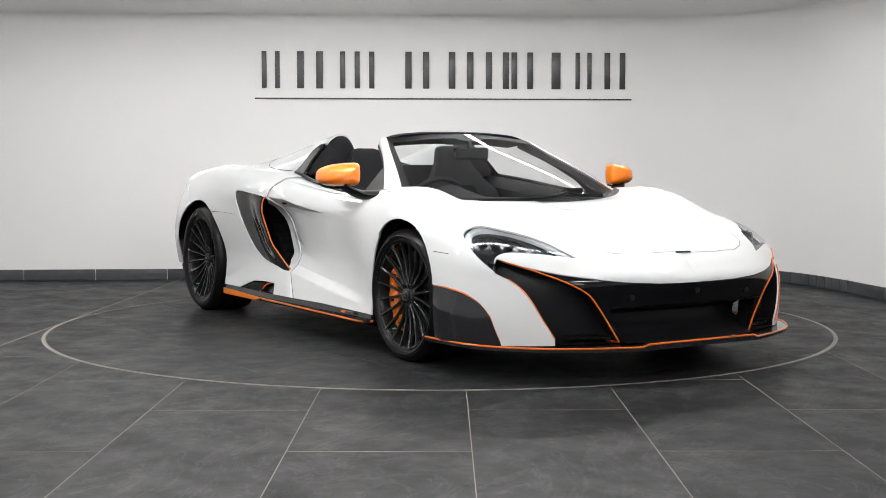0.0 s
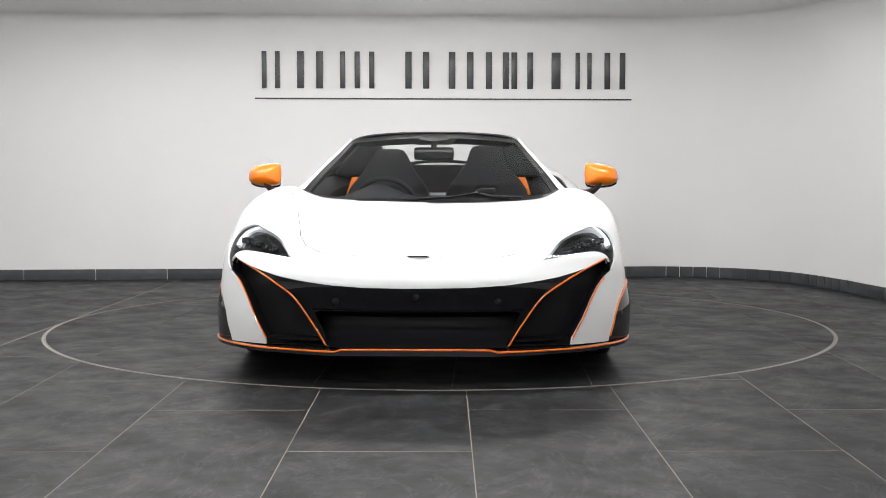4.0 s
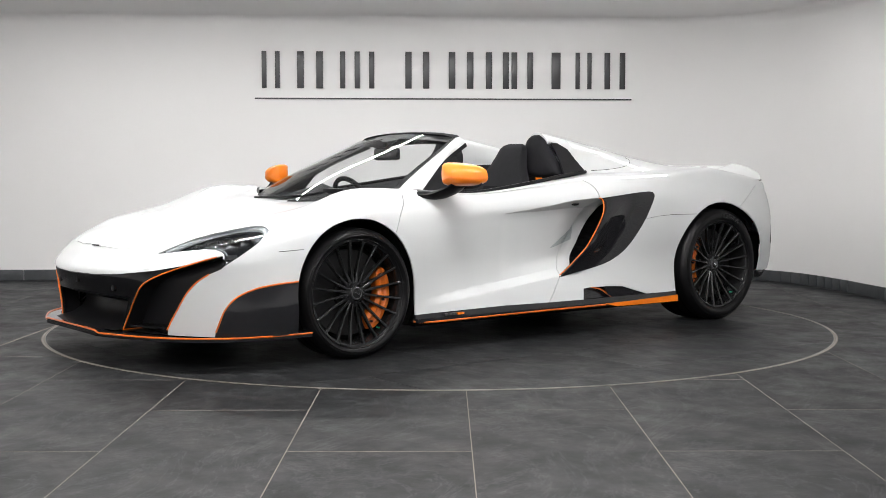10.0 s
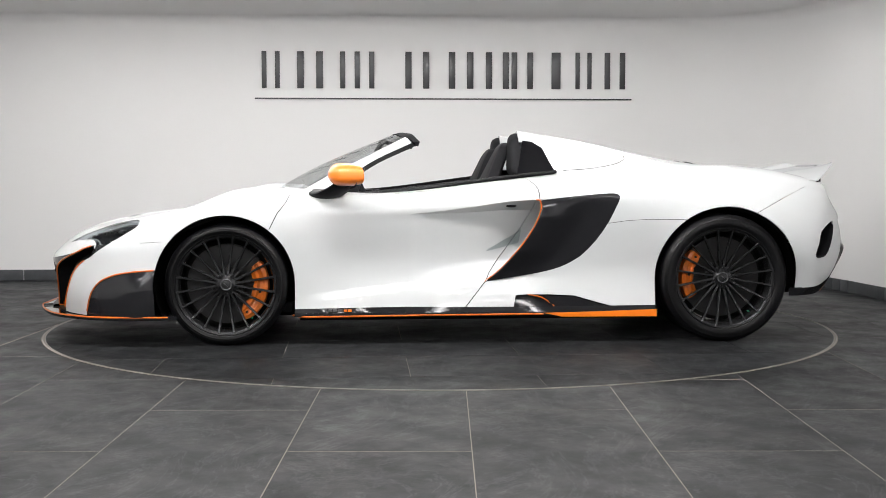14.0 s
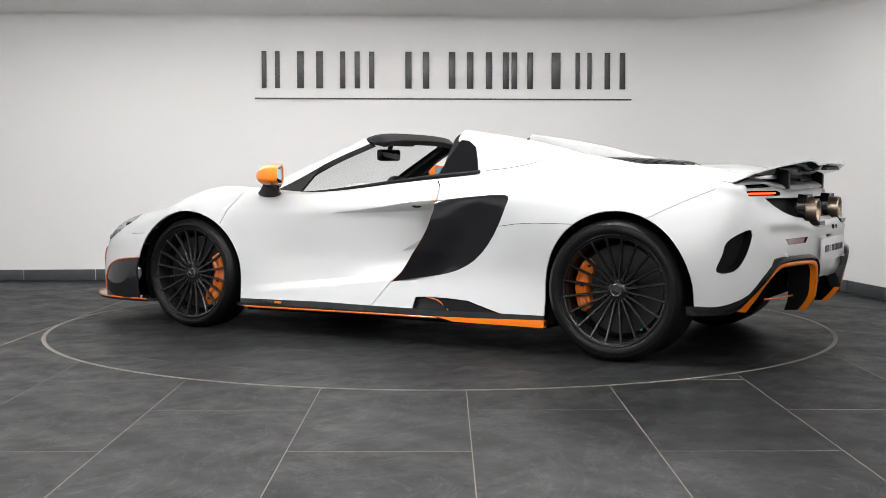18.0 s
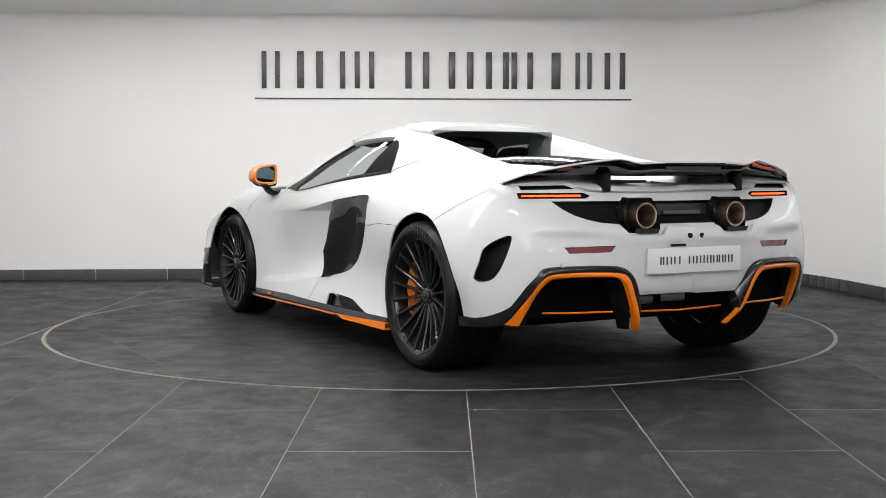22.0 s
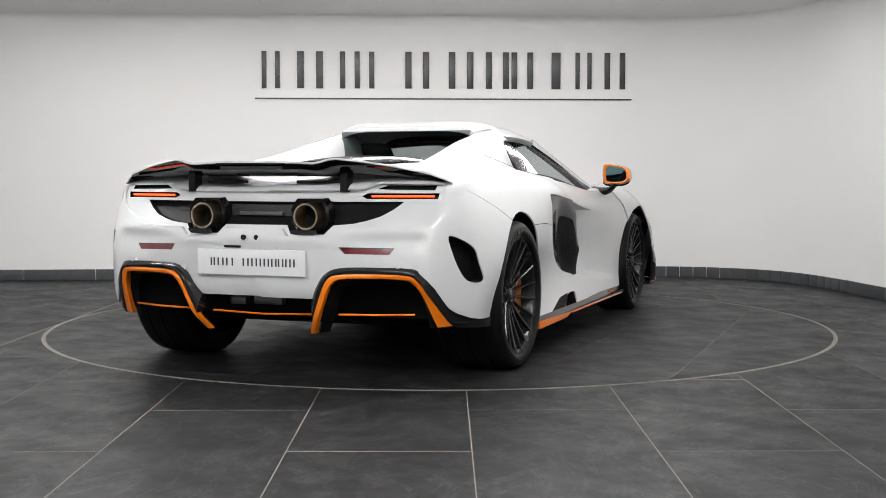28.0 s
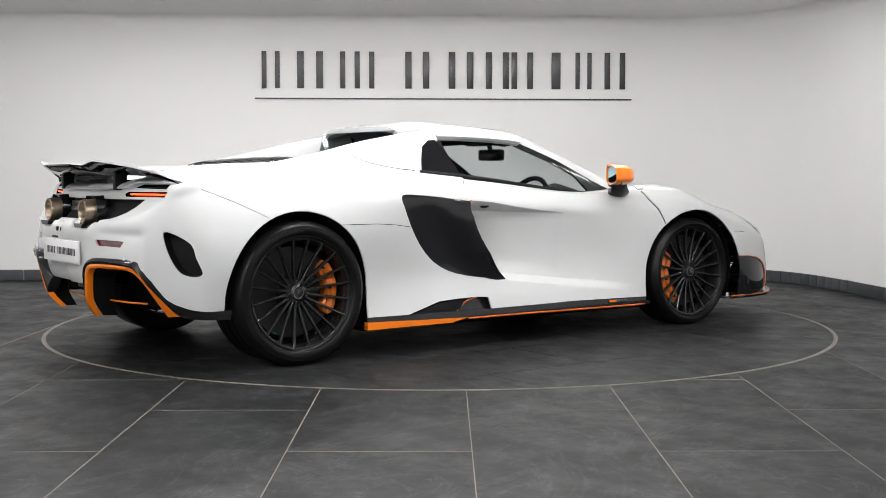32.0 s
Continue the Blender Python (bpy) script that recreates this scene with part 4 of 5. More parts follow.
def wheel(x, s, r, rim_r, width, face_y, dish):
    """One wheel with its axle along y; the face looks to +y."""
    w = tagged(new("wheel"), "dark many-spoked alloy wheel")
    w.parent = car
    w.matrix_basis = pose(x, s * face_y, r, 0, 0, 0 if s > 0 else 180)
    y0 = -width
    bm = bmesh.new()
    prof = [(rim_r, -.012), (rim_r + .004, .000), (rim_r + .008, .003), (rim_r + .012, .001), (rim_r + .016, .005), (rim_r + .03, .010), (r - .036, .012), (r - .030, .0085), (r - .026, .009),
            (r - .02, .004), (r - .006, -.010), (r - .001, -.022), (r, -.034), (r, y0 * .5),
            (r, y0 + .03), (r - .008, y0 + .012), (r - .03, y0), (rim_r + .02, y0), (rim_r - .01, y0 + .02)]
    lathe(bm, prof, 72)
    part("tyre", bm, M_TYRE, w, "black low-profile tyre")
    bm = bmesh.new()
    for k in range(3):
        yy = y0 * (0.25 + .25 * k)
        lathe(bm, [(r + .0006, yy - .004), (r + .0006, yy + .004)], 72)
    part("tread_groove", bm, M_DARK, w)
    if x < 0:
        for k in range(8):
            a = radians(92 + 4.6 * k if s > 0 else 56 + 4.6 * k)
            bm = bmesh.new()
            box(bm, -.0042, .0042, -.001, .0014, -.011, .011)
            part("sidewall_bar", bm, M_RIM, w, smooth=0, m=pose((r - .043) * math.cos(a), .0115, (r - .043) * math.sin(a), 0, -math.degrees(a) + 90, 0))
    bm = bmesh.new()
    lathe(bm, [(rim_r + .004, 0), (rim_r + .004, -.006), (rim_r - .006, -.010), (rim_r - .014, -.03), (rim_r - .02, y0 * .55), (rim_r - .02, y0 + .01), (rim_r - .004, y0 + .01), (rim_r + .002, -.012)], 72)
    part("rim", bm, M_RIM, w)
    n = 20
    bm = bmesh.new()
    rows = []
    for t in (0, .12, .3, .5, .7, .86, .93, 1):
        rr = .050 + (rim_r - .048) * t
        hw = float(np.interp(t, (0, .15, .5, .85, .93, 1), (.0078, .0074, .0058, .0056, .0076, .0088)))
        yy = -(.024 + dish) * (1 - t) ** 1.7 - .016 * math.sin(t * math.pi) - .003 * t
        deep = .030 - .012 * t
        rows.append([(rr, yy + h, o) for o, h in ((-hw, -deep), (-hw, -.004), (-hw * .55, 0), (hw * .55, 0), (hw, -.004), (hw, -deep))])
    vs = grid_mesh(bm, rows)
    bm.faces.new(vs[-1])
    spoke = mesh_of("spoke", bm, M_RIM, 30)
    for k in range(n):
        ob = new("spoke", spoke)
        ob.parent = w
        ob.matrix_basis = Matrix.Rotation(-2 * math.pi * (k + .5) / n, 4, "Y")
    sink = Matrix.Translation((0, -dish, 0))
    bm = bmesh.new()
    lathe(bm, [(.001, -.020), (.030, -.020), (.034, -.024), (.058, -.028), (.066, -.038), (.07, -.07)], 40)
    part("hub", bm, M_RIM, w, m=sink)
    bm = bmesh.new()
    lathe(bm, [(.024, -.0125), (.0275, -.011), (.031, -.013), (.031, -.024)], 32)
    part("centre_cap", bm, M_STEEL, w, "round centre cap with a plain emblem", m=sink)
    bm = bmesh.new()
    lathe(bm, [(.001, -.0115), (.020, -.012), (.0245, -.0135)], 24)
    part("emblem", bm, M_RIM, w, m=sink)
    bm = bmesh.new()
    tube(bm, [(-.011, -.0108, -.007), (-.003, -.0106, -.002), (.004, -.0106, .003), (.012, -.0108, .006)], .0022, 5)
    part("emblem_mark", bm, M_CHROME, w, "plain bright stroke", m=sink)
    for k in range(5):
        a = 2 * math.pi * k / 5 - math.pi / 2
        bm = bmesh.new()
        lathe(bm, [(.001, -.020), (.0075, -.020), (.009, -.016), (.0115, -.018), (.0125, -.024), (.0125, -.05)], 14)
        part("wheel_bolt", bm, M_BLACK, w, m=sink @ Matrix.Translation((.052 * math.cos(a), 0, .052 * math.sin(a))))
    back = -.03 - dish * .6
    bm = bmesh.new()
    R = rim_r - .045
    lathe(bm, [(.09, back - .062), (R, back - .062), (R, back - .09), (.09, back - .09), (.09, back - .062)], 56)
    part("brake_disc", bm, M_DISC, w, "dark grey drilled brake disc", smooth=30)
    bm = bmesh.new()
    lathe(bm, [(.05, back - .040), (.078, back - .042), (.088, back - .050), (.092, back - .075)], 40)
    part("disc_bell", bm, M_BLACK, w, "black brake disc bell")
    bm = bmesh.new()
    lathe(bm, [(.001, .003), (.0042, .003), (.005, -.004)], 8)
    stud = mesh_of("disc_stud", bm, M_STEEL, 30)
    for k in range(10):
        a = 2 * math.pi * (k + .5) / 10
        ob = new("disc_stud", stud)
        ob.parent = w
        ob.matrix_basis = Matrix.Translation((.084 * math.cos(a), back - .044, .084 * math.sin(a)))
    bm = bmesh.new()
    lathe(bm, [(.001, back - .10), (rim_r - .024, back - .10), (rim_r - .024, back - .105)], 40)
    part("backing_plate", bm, M_DARK, w)
    bm = bmesh.new()
    lathe(bm, [(.001, .010), (.0036, .009), (.0036, -.012)], 10)
    va = radians(-127 if s > 0 else -53)
    part("valve_cap", bm, M_VALVE, w, "small green valve cap", m=Matrix.Translation(((rim_r - .034) * math.cos(va), -.026, (rim_r - .034) * math.sin(va))))
    # caliper on the inner side of the axle, with piston bulges along it
    cd = .078 if x > 0 else .066
    side = (x > 0) == (s > 0)
    mid = math.pi if side else 0.0
    span, tilt = (49, 13.5) if x > 0 else (38, -5)
    front = back - .018
    bm = bmesh.new()
    rows = []
    for k in range(25):
        u = k / 24
        a = mid + radians(-span + 2 * span * u) + radians(tilt) * (1 if side else -1)
        lobe = abs(math.sin(u * math.pi * 3)) ** .6
        end = min(1.0, min(u, 1 - u) / .06)
        inner = R - cd * (.62 + .38 * end) + .007 * (1 - lobe)
        outer = R + .010 - .010 * (1 - end)
        face = front + .007 * lobe * end
        rows.append([(rr * math.cos(a), yy, rr * math.sin(a)) for rr, yy in
                     ((inner, front - .04), (inner + .004, face - .010), (inner + .016, face), (R - .052, face + .002), (R - .040, face - .008), (R - .026, face - .007), (R - .016, face + .001), (outer - .006, face - .004), (outer, front - .04))])
    vs = grid_mesh(bm, rows)
    bm.faces.new(vs[0]), bm.faces.new(vs[-1])
    part("brake_caliper", bm, M_CALIPER, w, "orange multi-piston brake caliper", smooth=35)
    for u in (.08, .5, .92):
        a = mid + radians(-span + 2 * span * u) + radians(tilt) * (1 if side else -1)
        bm = bmesh.new()
        lathe(bm, [(.001, .012), (.0058, .012), (.0068, .009), (.0068, -.02)], 6)
        part("caliper_bolt", bm, M_BLACK, w, smooth=20, m=Matrix.Translation(((R - .033) * math.cos(a), front, (R - .033) * math.sin(a))))
    return w


def build_wheels():
    for s in (1, -1):
        wheel(1.335, s, .3225, .258, .235, .918, .0)
        wheel(-1.335, s, .3445, .262, .300, .948, .030)


def build_glass():
    """Windscreen, pillars, header, quarter panels and buttresses; returns the parts that move."""
    rows = []
    for k in range(19):
        yb, yt = .70 * k / 18, .478 * k / 18
        A = Vector((1.197 - .364 * yb ** 2 - .234 * yb ** 4, yb, .766 - .004 * yb ** 2 + .164 * yb ** 4))
        B = Vector((.4247 - .172 * yt ** 2, yt, 1.1424 - .148 * yt ** 2))
        bow = .026 - .0207 * (k / 18) ** 2
        rows.append([A.lerp(B, t) + Vector((.5, 0, .86)).normalized() * (bow * math.sin(math.pi * t) + .0033 * math.sin(2 * math.pi * t)) for t in np.linspace(0, 1, 25)])
    full = [[Vector((p.x, -p.y, p.z)) for p in r] for r in rows[:0:-1]] + rows
    bm = bmesh.new()
    grid_mesh(bm, full)
    ob = part("windscreen", bm, M_GLASS, car, "clear raked windscreen")
    ob.visible_shadow = False
    # dark edge of the glass
    bm = bmesh.new()
    nv = Vector((.5, 0, .86)).normalized() * -.004
    grid_mesh(bm, [[p + nv for p in r[-3:]] for r in full])
    grid_mesh(bm, [[r[0] + nv, r[0].lerp(r[1], .9) + nv] for r in full])
    for seg in (full[:2], full[-2:]):
        grid_mesh(bm, [[p + nv for p in r] for r in seg])
    mid = len(full) // 2
    grid_mesh(bm, [[p + nv for p in (r[-5].lerp(r[-3], .2 + .16 * abs(i - 3)), r[-3])] for i, r in enumerate(full[mid - 3:mid + 4])])
    part("screen_border", bm, M_BLACK, car, "black edge of the windscreen")
    W = [r for r in rows[-1]][::2]
    D = smooth2([(.845, .755, .798), (.70, .668, .885), (.54, .585, .985), (.335, .502, 1.080)], 4)
    bm = bmesh.new()
    strip = []
    for i in range(13):
        a, d = W[i], Vector(D[i])
        m = a.lerp(d, .5) + Vector((.0, .010, .012))
        strip.append([a, a.lerp(m, .5) + Vector((0, .004, .006)), m, m.lerp(d, .55) + Vector((0, .004, 0)), d, d + Vector((-.01, -.03, -.012)), a + Vector((-.02, -.03, -.03))])
    grid_mesh(bm, [r[:5] for r in strip])
    both("pillar", bm, M_PAINT, car)
    bm = bmesh.new()
    grid_mesh(bm, [[r[4], r[5], r[6], r[0] + Vector((-.004, -.003, -.004))] for r in strip])
    both("pillar_lining", bm, M_LEATHER, car, "black lining inside the pillar")
    bm = bmesh.new()
    seal = [[Vector(d) + Vector((0, -.002, -.001)), Vector(d) + Vector((-.018, -.003, -.018)), Vector(d) + Vector((-.02, -.035, -.016)), Vector(d) + Vector((.0, -.035, .0))] for d in D]
    grid_mesh(bm, seal, close_v=True)
    both("pillar_seal", bm, M_BLACK, car, "black rubber pillar seal")
    # header beam
    bm = bmesh.new()
    rows = []
    for x, y, z in smooth2([(.425, 0, 1.143), (.415, .20, 1.140), (.40, .38, 1.127), (.378, .462, 1.106), (.356, .484, 1.084)], 3):
        f = 1 - .6 * ease((y - .40) / .085)
        rows.append([(x + .005, y, z), (x - .03 * f, y, z + .008), (x - .075 * f, y, z + .004), (x - .115 * f, y, z - .035 * f), (x - .105 * f, y, z - .062 * f), (x - .05 * f, y, z - .050 * f)])
    rows = [[(a, -b, c) for a, b, c in r] for r in rows[:0:-1]] + rows
    vs = grid_mesh(bm, rows, close_v=True)
    part("header", bm, M_LEATHER, car, "black windscreen header beam")
    # beltline rubber
    belt = [(.86, .752, .797), (.62, .772, .797), (.38, .770, .816), (0, .752, .866), (-.22, .706, .895), (-.46, .650, .918)]
    bm = bmesh.new()
    tube(bm, smooth2(belt, 4), .011, 6)
    both("window_seal", bm, M_BLACK, car, "black window seal")
    # quarter panel
    bm = bmesh.new()
    q = [(-.235, .698, .900), (-.285, .528, 1.085), (-.335, .532, 1.080), (-.39, .56, 1.045), (-.42, .60, .98), (-.448, .648, .918)]
    grid_mesh(bm, [[Vector(q[0]), Vector(q[5])], [Vector(q[0]).lerp(Vector(q[1]), .45) + Vector((0, .012, 0)), Vector(q[4])], [Vector(q[0]).lerp(Vector(q[1]), .8) + Vector((0, .006, 0)), Vector(q[3])], [Vector(q[1]), Vector(q[2])]])
    both("quarter_panel", shell(bm, .01), M_GLOSSBLACK, car, "gloss black quarter window")
    # buttress
    sec = {-.265: [(.535, 1.085), (.53, 1.10), (.50, 1.128), (.45, 1.150), (.385, 1.136), (.35, 1.05), (.335, .93)],
           -.345: [(.545, 1.075), (.535, 1.095), (.505, 1.118), (.45, 1.138), (.385, 1.124), (.35, 1.04), (.335, .93)],
           -.42: [(.602, .985), (.575, 1.04), (.525, 1.10), (.445, 1.126), (.382, 1.112), (.345, 1.03), (.333, .93)],
           -.46: [(.652, .905), (.60, 1.005), (.535, 1.075), (.445, 1.120), (.378, 1.104), (.342, 1.02), (.330, .93)],
           -.70: [(.74, .915), (.64, .99), (.54, 1.048), (.445, 1.078), (.375, 1.064), (.336, 1.0), (.322, .935)],
           -.95: [(.76, .925), (.65, .975), (.545, 1.008), (.455, 1.022), (.385, 1.012), (.345, .975), (.325, .937)],
           -1.25: [(.76, .935), (.65, .952), (.55, .962), (.47, .966), (.41, .960), (.37, .950), (.33, .935)],
           -1.42: [(.72, .935), (.63, .945), (.55, .950), (.48, .950), (.43, .945), (.39, .938), (.35, .925)]}
    keys = sorted(sec, reverse=True)
    ctl = np.array([[(x, y, z) for y, z in sec[x]] for x in keys])
    g = spline_rows(np.transpose(spline_rows(ctl, 5), (1, 0, 2)), 4)
    bm = bmesh.new()
    grid_mesh(bm, [[tuple(p) for p in r] for r in g])
    bb = BVHTree.FromBMesh(bm)
    both("buttress", shell_out(bm, .012), M_PAINT, car)
    # tonneau seam
    bm = bmesh.new()
    tube(bm, [skin_at(bb, SIDE, x, z, Vector((0, 1, 0))) + Vector((0, .0005, 0)) for x, z in smooth2([(-.50, .925), (-.639, .935), (-.773, .958), (-.84, .985), (-.85, 1.005)], 4)], .0016, 5)
    both("tonneau_seam", bm, M_DARK, car)
    bm = bmesh.new()
    outl = smooth2([(.524, 1.078), (.505, 1.108), (.45, 1.136), (.395, 1.122), (.355, 1.055), (.34, .97), (.36, .90), (.55, .885), (.655, .90), (.615, .98)], 3, True)
    c = Vector((.47, 1.0))
    rows = []
    for x, k in ((-.275, 1.0), (-.25, 1.0), (-.228, .93), (-.216, .8), (-.212, .5), (-.211, .1)):
        rows.append([(x, c.x + (y - c.x) * k, c.y + (z - c.y) * k) for y, z in outl])
    vs = grid_mesh(bm, rows, close_v=True)
    bm.faces.new(vs[-1])
    both("buttress_lining", bm, M_LEATHER, car, "black padded buttress lining")
    # crowned deck between the buttresses, with slats across
    deck = lambda x, y: float(np.interp(-x, [.50, .70, 1.0, 1.2, 1.35, 1.5, 1.62], [.975, .984, .984, .975, .963, .945, .928])) - .045 * (y / .34) ** 2
    bm = bmesh.new()
    grid_mesh(bm, [[(x, y, deck(x, y)) for y in np.linspace(-.36, .36, 19)] for x in np.linspace(-.50, -1.62, 24)])
    part("engine_cover", shell_out(bm, .01), M_PAINT, car)
    vent = tagged(new("deck_vent"), "black slatted engine deck vent")
    vent.parent = car
    bm = bmesh.new()
    grid_mesh(bm, [[(x, y * w, deck(x, y * w) + .003) for y in np.linspace(-1, 1, 13)] for x, w in ((-.62, .27), (-.9, .275), (-1.15, .26), (-1.40, .22))])
    part("vent_base", shell_out(bm, .004), M_DARK, vent)
    for k in range(12):
        x = -.65 - .064 * k
        w = float(np.interp(-x, [.62, .9, 1.15, 1.4], [.265, .27, .255, .215]))
        bm = bmesh.new()
        grid_mesh(bm, [[(x - dx, y * w, deck(x, y * w) + dz) for dx, dz in ((0, .006), (.004, .018), (.038, .011), (.04, .006))] for y in np.linspace(-1, 1, 9)])
        part("slat", bm, M_GLOSSBLACK, vent)
    # moving parts: roof, door glass and rear glass
    roof_x = [(.385, 1.154, .492, 1.094), (.335, 1.168, .508, 1.089), (.25, 1.174, .514, 1.097), (.10, 1.186, .522, 1.106), (0, 1.191, .526, 1.109), (-.15, 1.197, .530, 1.112), (-.262, 1.200, .530, 1.112),
              (-.27, 1.199, .44, 1.156), (-.36, 1.187, .42, 1.146), (-.44, 1.172, .40, 1.136)]
    bm = bmesh.new()
    rows = []
    for x, z, w, e in roof_x:
        rows.append([(x, w * t, e + (z - e) * (1 - abs(t) ** 6)) for t in np.linspace(-1, 1, 29)])
    grid_mesh(bm, rows)
    roof = part("roof", shell_out(bm, .03), M_PAINT, car, "white folding hard roof panel")
    glasses = []
    for s in (1, -1):
        lo = smooth2([(.83, .757, .795), (.62, .772, .797), (.38, .770, .816), (0, .752, .866), (-.235, .70, .897)], 4)
        hi = smooth2([(.80, .735, .825), (.56, .592, .965), (.33, .502, 1.070), (.02, .510, 1.104), (-.285, .515, 1.090)], 4)
        bm = bmesh.new()
        grid_mesh(bm, [[Vector((a[0] + (b[0] - a[0]) * t, s * (a[1] + (b[1] - a[1]) * t + .07 * (Vector(a) - Vector(b)).length * math.sin(math.pi * t)), a[2] + (b[2] - a[2]) * t)) for t in np.linspace(0, 1, 7)] for a, b in zip(lo, hi)])
        ob = part("side_window", bm, M_SIDEGLASS, car, "tinted door window")
        glasses.append((ob, s))
    bm = bmesh.new()
    grid_mesh(bm, [[(-.545 + .098 * t, y * (.35 + .04 * t) / .38, .955 + .19 * t) for t in np.linspace(0, 1, 5)] for y in np.linspace(-.38, .38, 11)])
    rear = part("rear_window", bm, M_TINT, car, "upright tinted rear window")
    bm = bmesh.new()
    tri = [[Vector((.845, .765, .797)), Vector((.845, .765, .797)) + Vector((-.002, 0, .001))], [Vector((.72, .679, .872)), Vector((.74, .765, .799))], [Vector((.60, .616, .945)), Vector((.64, .770, .799))]]
    grid_mesh(bm, tri)
    both("mirror_corner", shell_out(bm, .012), M_BLACK, car, "black corner trim behind the pillar")
    return roof, glasses, rear


def shell_out(bm, d):
    """Thickness below a sheet, whatever way its faces look."""
    bm.normal_update()
    up = sum((f.normal.z * f.calc_area() for f in bm.faces))
    if up < 0:
        bmesh.ops.reverse_faces(bm, faces=bm.faces)
    return shell(bm, d)


def build_cabin():
    # tub
    bm = bmesh.new()
    box(bm, -.40, 1.05, -.69, .69, .15, .20)
    box(bm, -.42, -.36, -.60, .60, .15, .905)
    box(bm, -.56, -.42, -.335, .335, .6, .965, .012)
    for s in (1, -1):
        box(bm, -.38, .95, min(s * .64, s * .69), max(s * .64, s * .69), .15, .78, .004)
    part("cabin_tub", bm, M_LEATHER, car, "dark cabin lining")
    for s in (1, -1):
        bm = bmesh.new()
        lo = smooth2([(.84, .745, .790), (.62, .762, .792), (.38, .760, .810), (0, .742, .858), (-.22, .698, .888), (-.42, .645, .905)], 3)
        grid_mesh(bm, [[(x, s * y, z), (x, s * (y - .05), z - .012), (x, s * (y - .10), z - .06), (x, s * .63, z - .25), (x, s * .66, .2)] for x, y, z in lo])
        part("door_lining", bm, M_LEATHER, car, "black leather door lining")
    # dashboard
    bm = bmesh.new()
    rows = []
    for y in np.linspace(-.69, .69, 29):
        hump = .075 * math.exp(-((y + .30) / .14) ** 2)
        rows.append([(1.14 - .35 * (y / .69) ** 2 * .5, y, .735 + .05 * (y / .69) ** 2), (.95, y, .765 + hump * .5), (.78, y, .775 + hump), (.70, y, .755 + hump * .9), (.68, y, .66), (.76, y, .48), (.95, y, .35)])
    grid_mesh(bm, rows)
    part("dashboard", bm, M_LEATHER, car, "black dashboard with a binnacle hump")
    bm = bmesh.new()
    box(bm, .15, .75, -.10, .10, .2, .55, .03)
    part("centre_console", bm, M_LEATHER, car)
    # steering wheel
    sw = tagged(new("steering_wheel"), "black steering wheel")
    sw.parent = car
    sw.matrix_basis = pose(.575, -.275, .735, 0, -64, 0)
    bm = bmesh.new()
    rows = []
    for k in range(40):
        a = 2 * math.pi * k / 40
        c, s = math.cos(a), math.sin(a)
        rows.append([((.16 + .015 * math.cos(b)) * c, (.172 + .015 * math.cos(b)) * s, .015 * math.sin(b)) for b in np.linspace(0, 2 * math.pi, 9)[:-1]])
    grid_mesh(bm, rows, True, True)
    part("rim", bm, M_LEATHER, sw)
    bm = bmesh.new()
    box(bm, -.05, .05, -.06, .06, -.02, .015, .01)
    box(bm, -.015, .02, -.165, .165, -.008, .006, .003)
    box(bm, -.155, .0, -.015, .015, -.008, .006, .003)
    part("spokes", bm, M_BLACK, sw)
    for s, hi in ((1, 1.085), (-1, 1.062)):
        seat(s * .305, hi)
        bm = bmesh.new()
        prism(bm, [(s * .50, .885), (s * .548, .885), (s * .585, .775), (s * .528, .775)], -.205, -.197, "x")
        part("seat_belt", bm, M_ORANGE, car, "orange seat belt")
    # inner mirror
    bm = bmesh.new()
    box(bm, .50, .54, -.115, .115, .985, 1.058, .019)
    part("rear_view_mirror", bm, M_GLOSSBLACK, car, "black rear-view mirror")
    bm = bmesh.new()
    tube(bm, [(.52, 0, 1.04), (.50, 0, 1.09), (.46, 0, 1.11)], .016, 8)
    prism(bm, [(-.15, 1.125), (.15, 1.125), (.10, 1.075), (-.10, 1.075)], .40, .445, "x")
    part("mirror_stem", bm, M_BLACK, car)
    # wiper
    bm = bmesh.new()
    tube(bm, [(1.12, .48, .785), (1.13, .32, .79), (1.10, .24, .81)], .010, 6)
    tube(bm, [(1.185, -.38, .772), (1.19, -.1, .778), (1.16, .12, .788), (1.09, .32, .818)], .007, 6)
    box(bm, 1.05, 1.12, .25, .35, .80, .83, .008)
    part("wiper", bm, M_BLACK, car, "black single wiper")
    bm = bmesh.new()
    rows = [[(x + .0, y, z + .004), (x + .05, y, z - .012)] for x, y, z in smooth2([(.985, -.685, .824), (1.075, -.52, .765), (1.165, -.28, .757), (1.19, 0, .753), (1.165, .28, .757), (1.075, .52, .765), (.985, .685, .824)], 3)]
    grid_mesh(bm, rows)
    part("scuttle", bm, M_BLACK, car, "black scuttle below the screen")


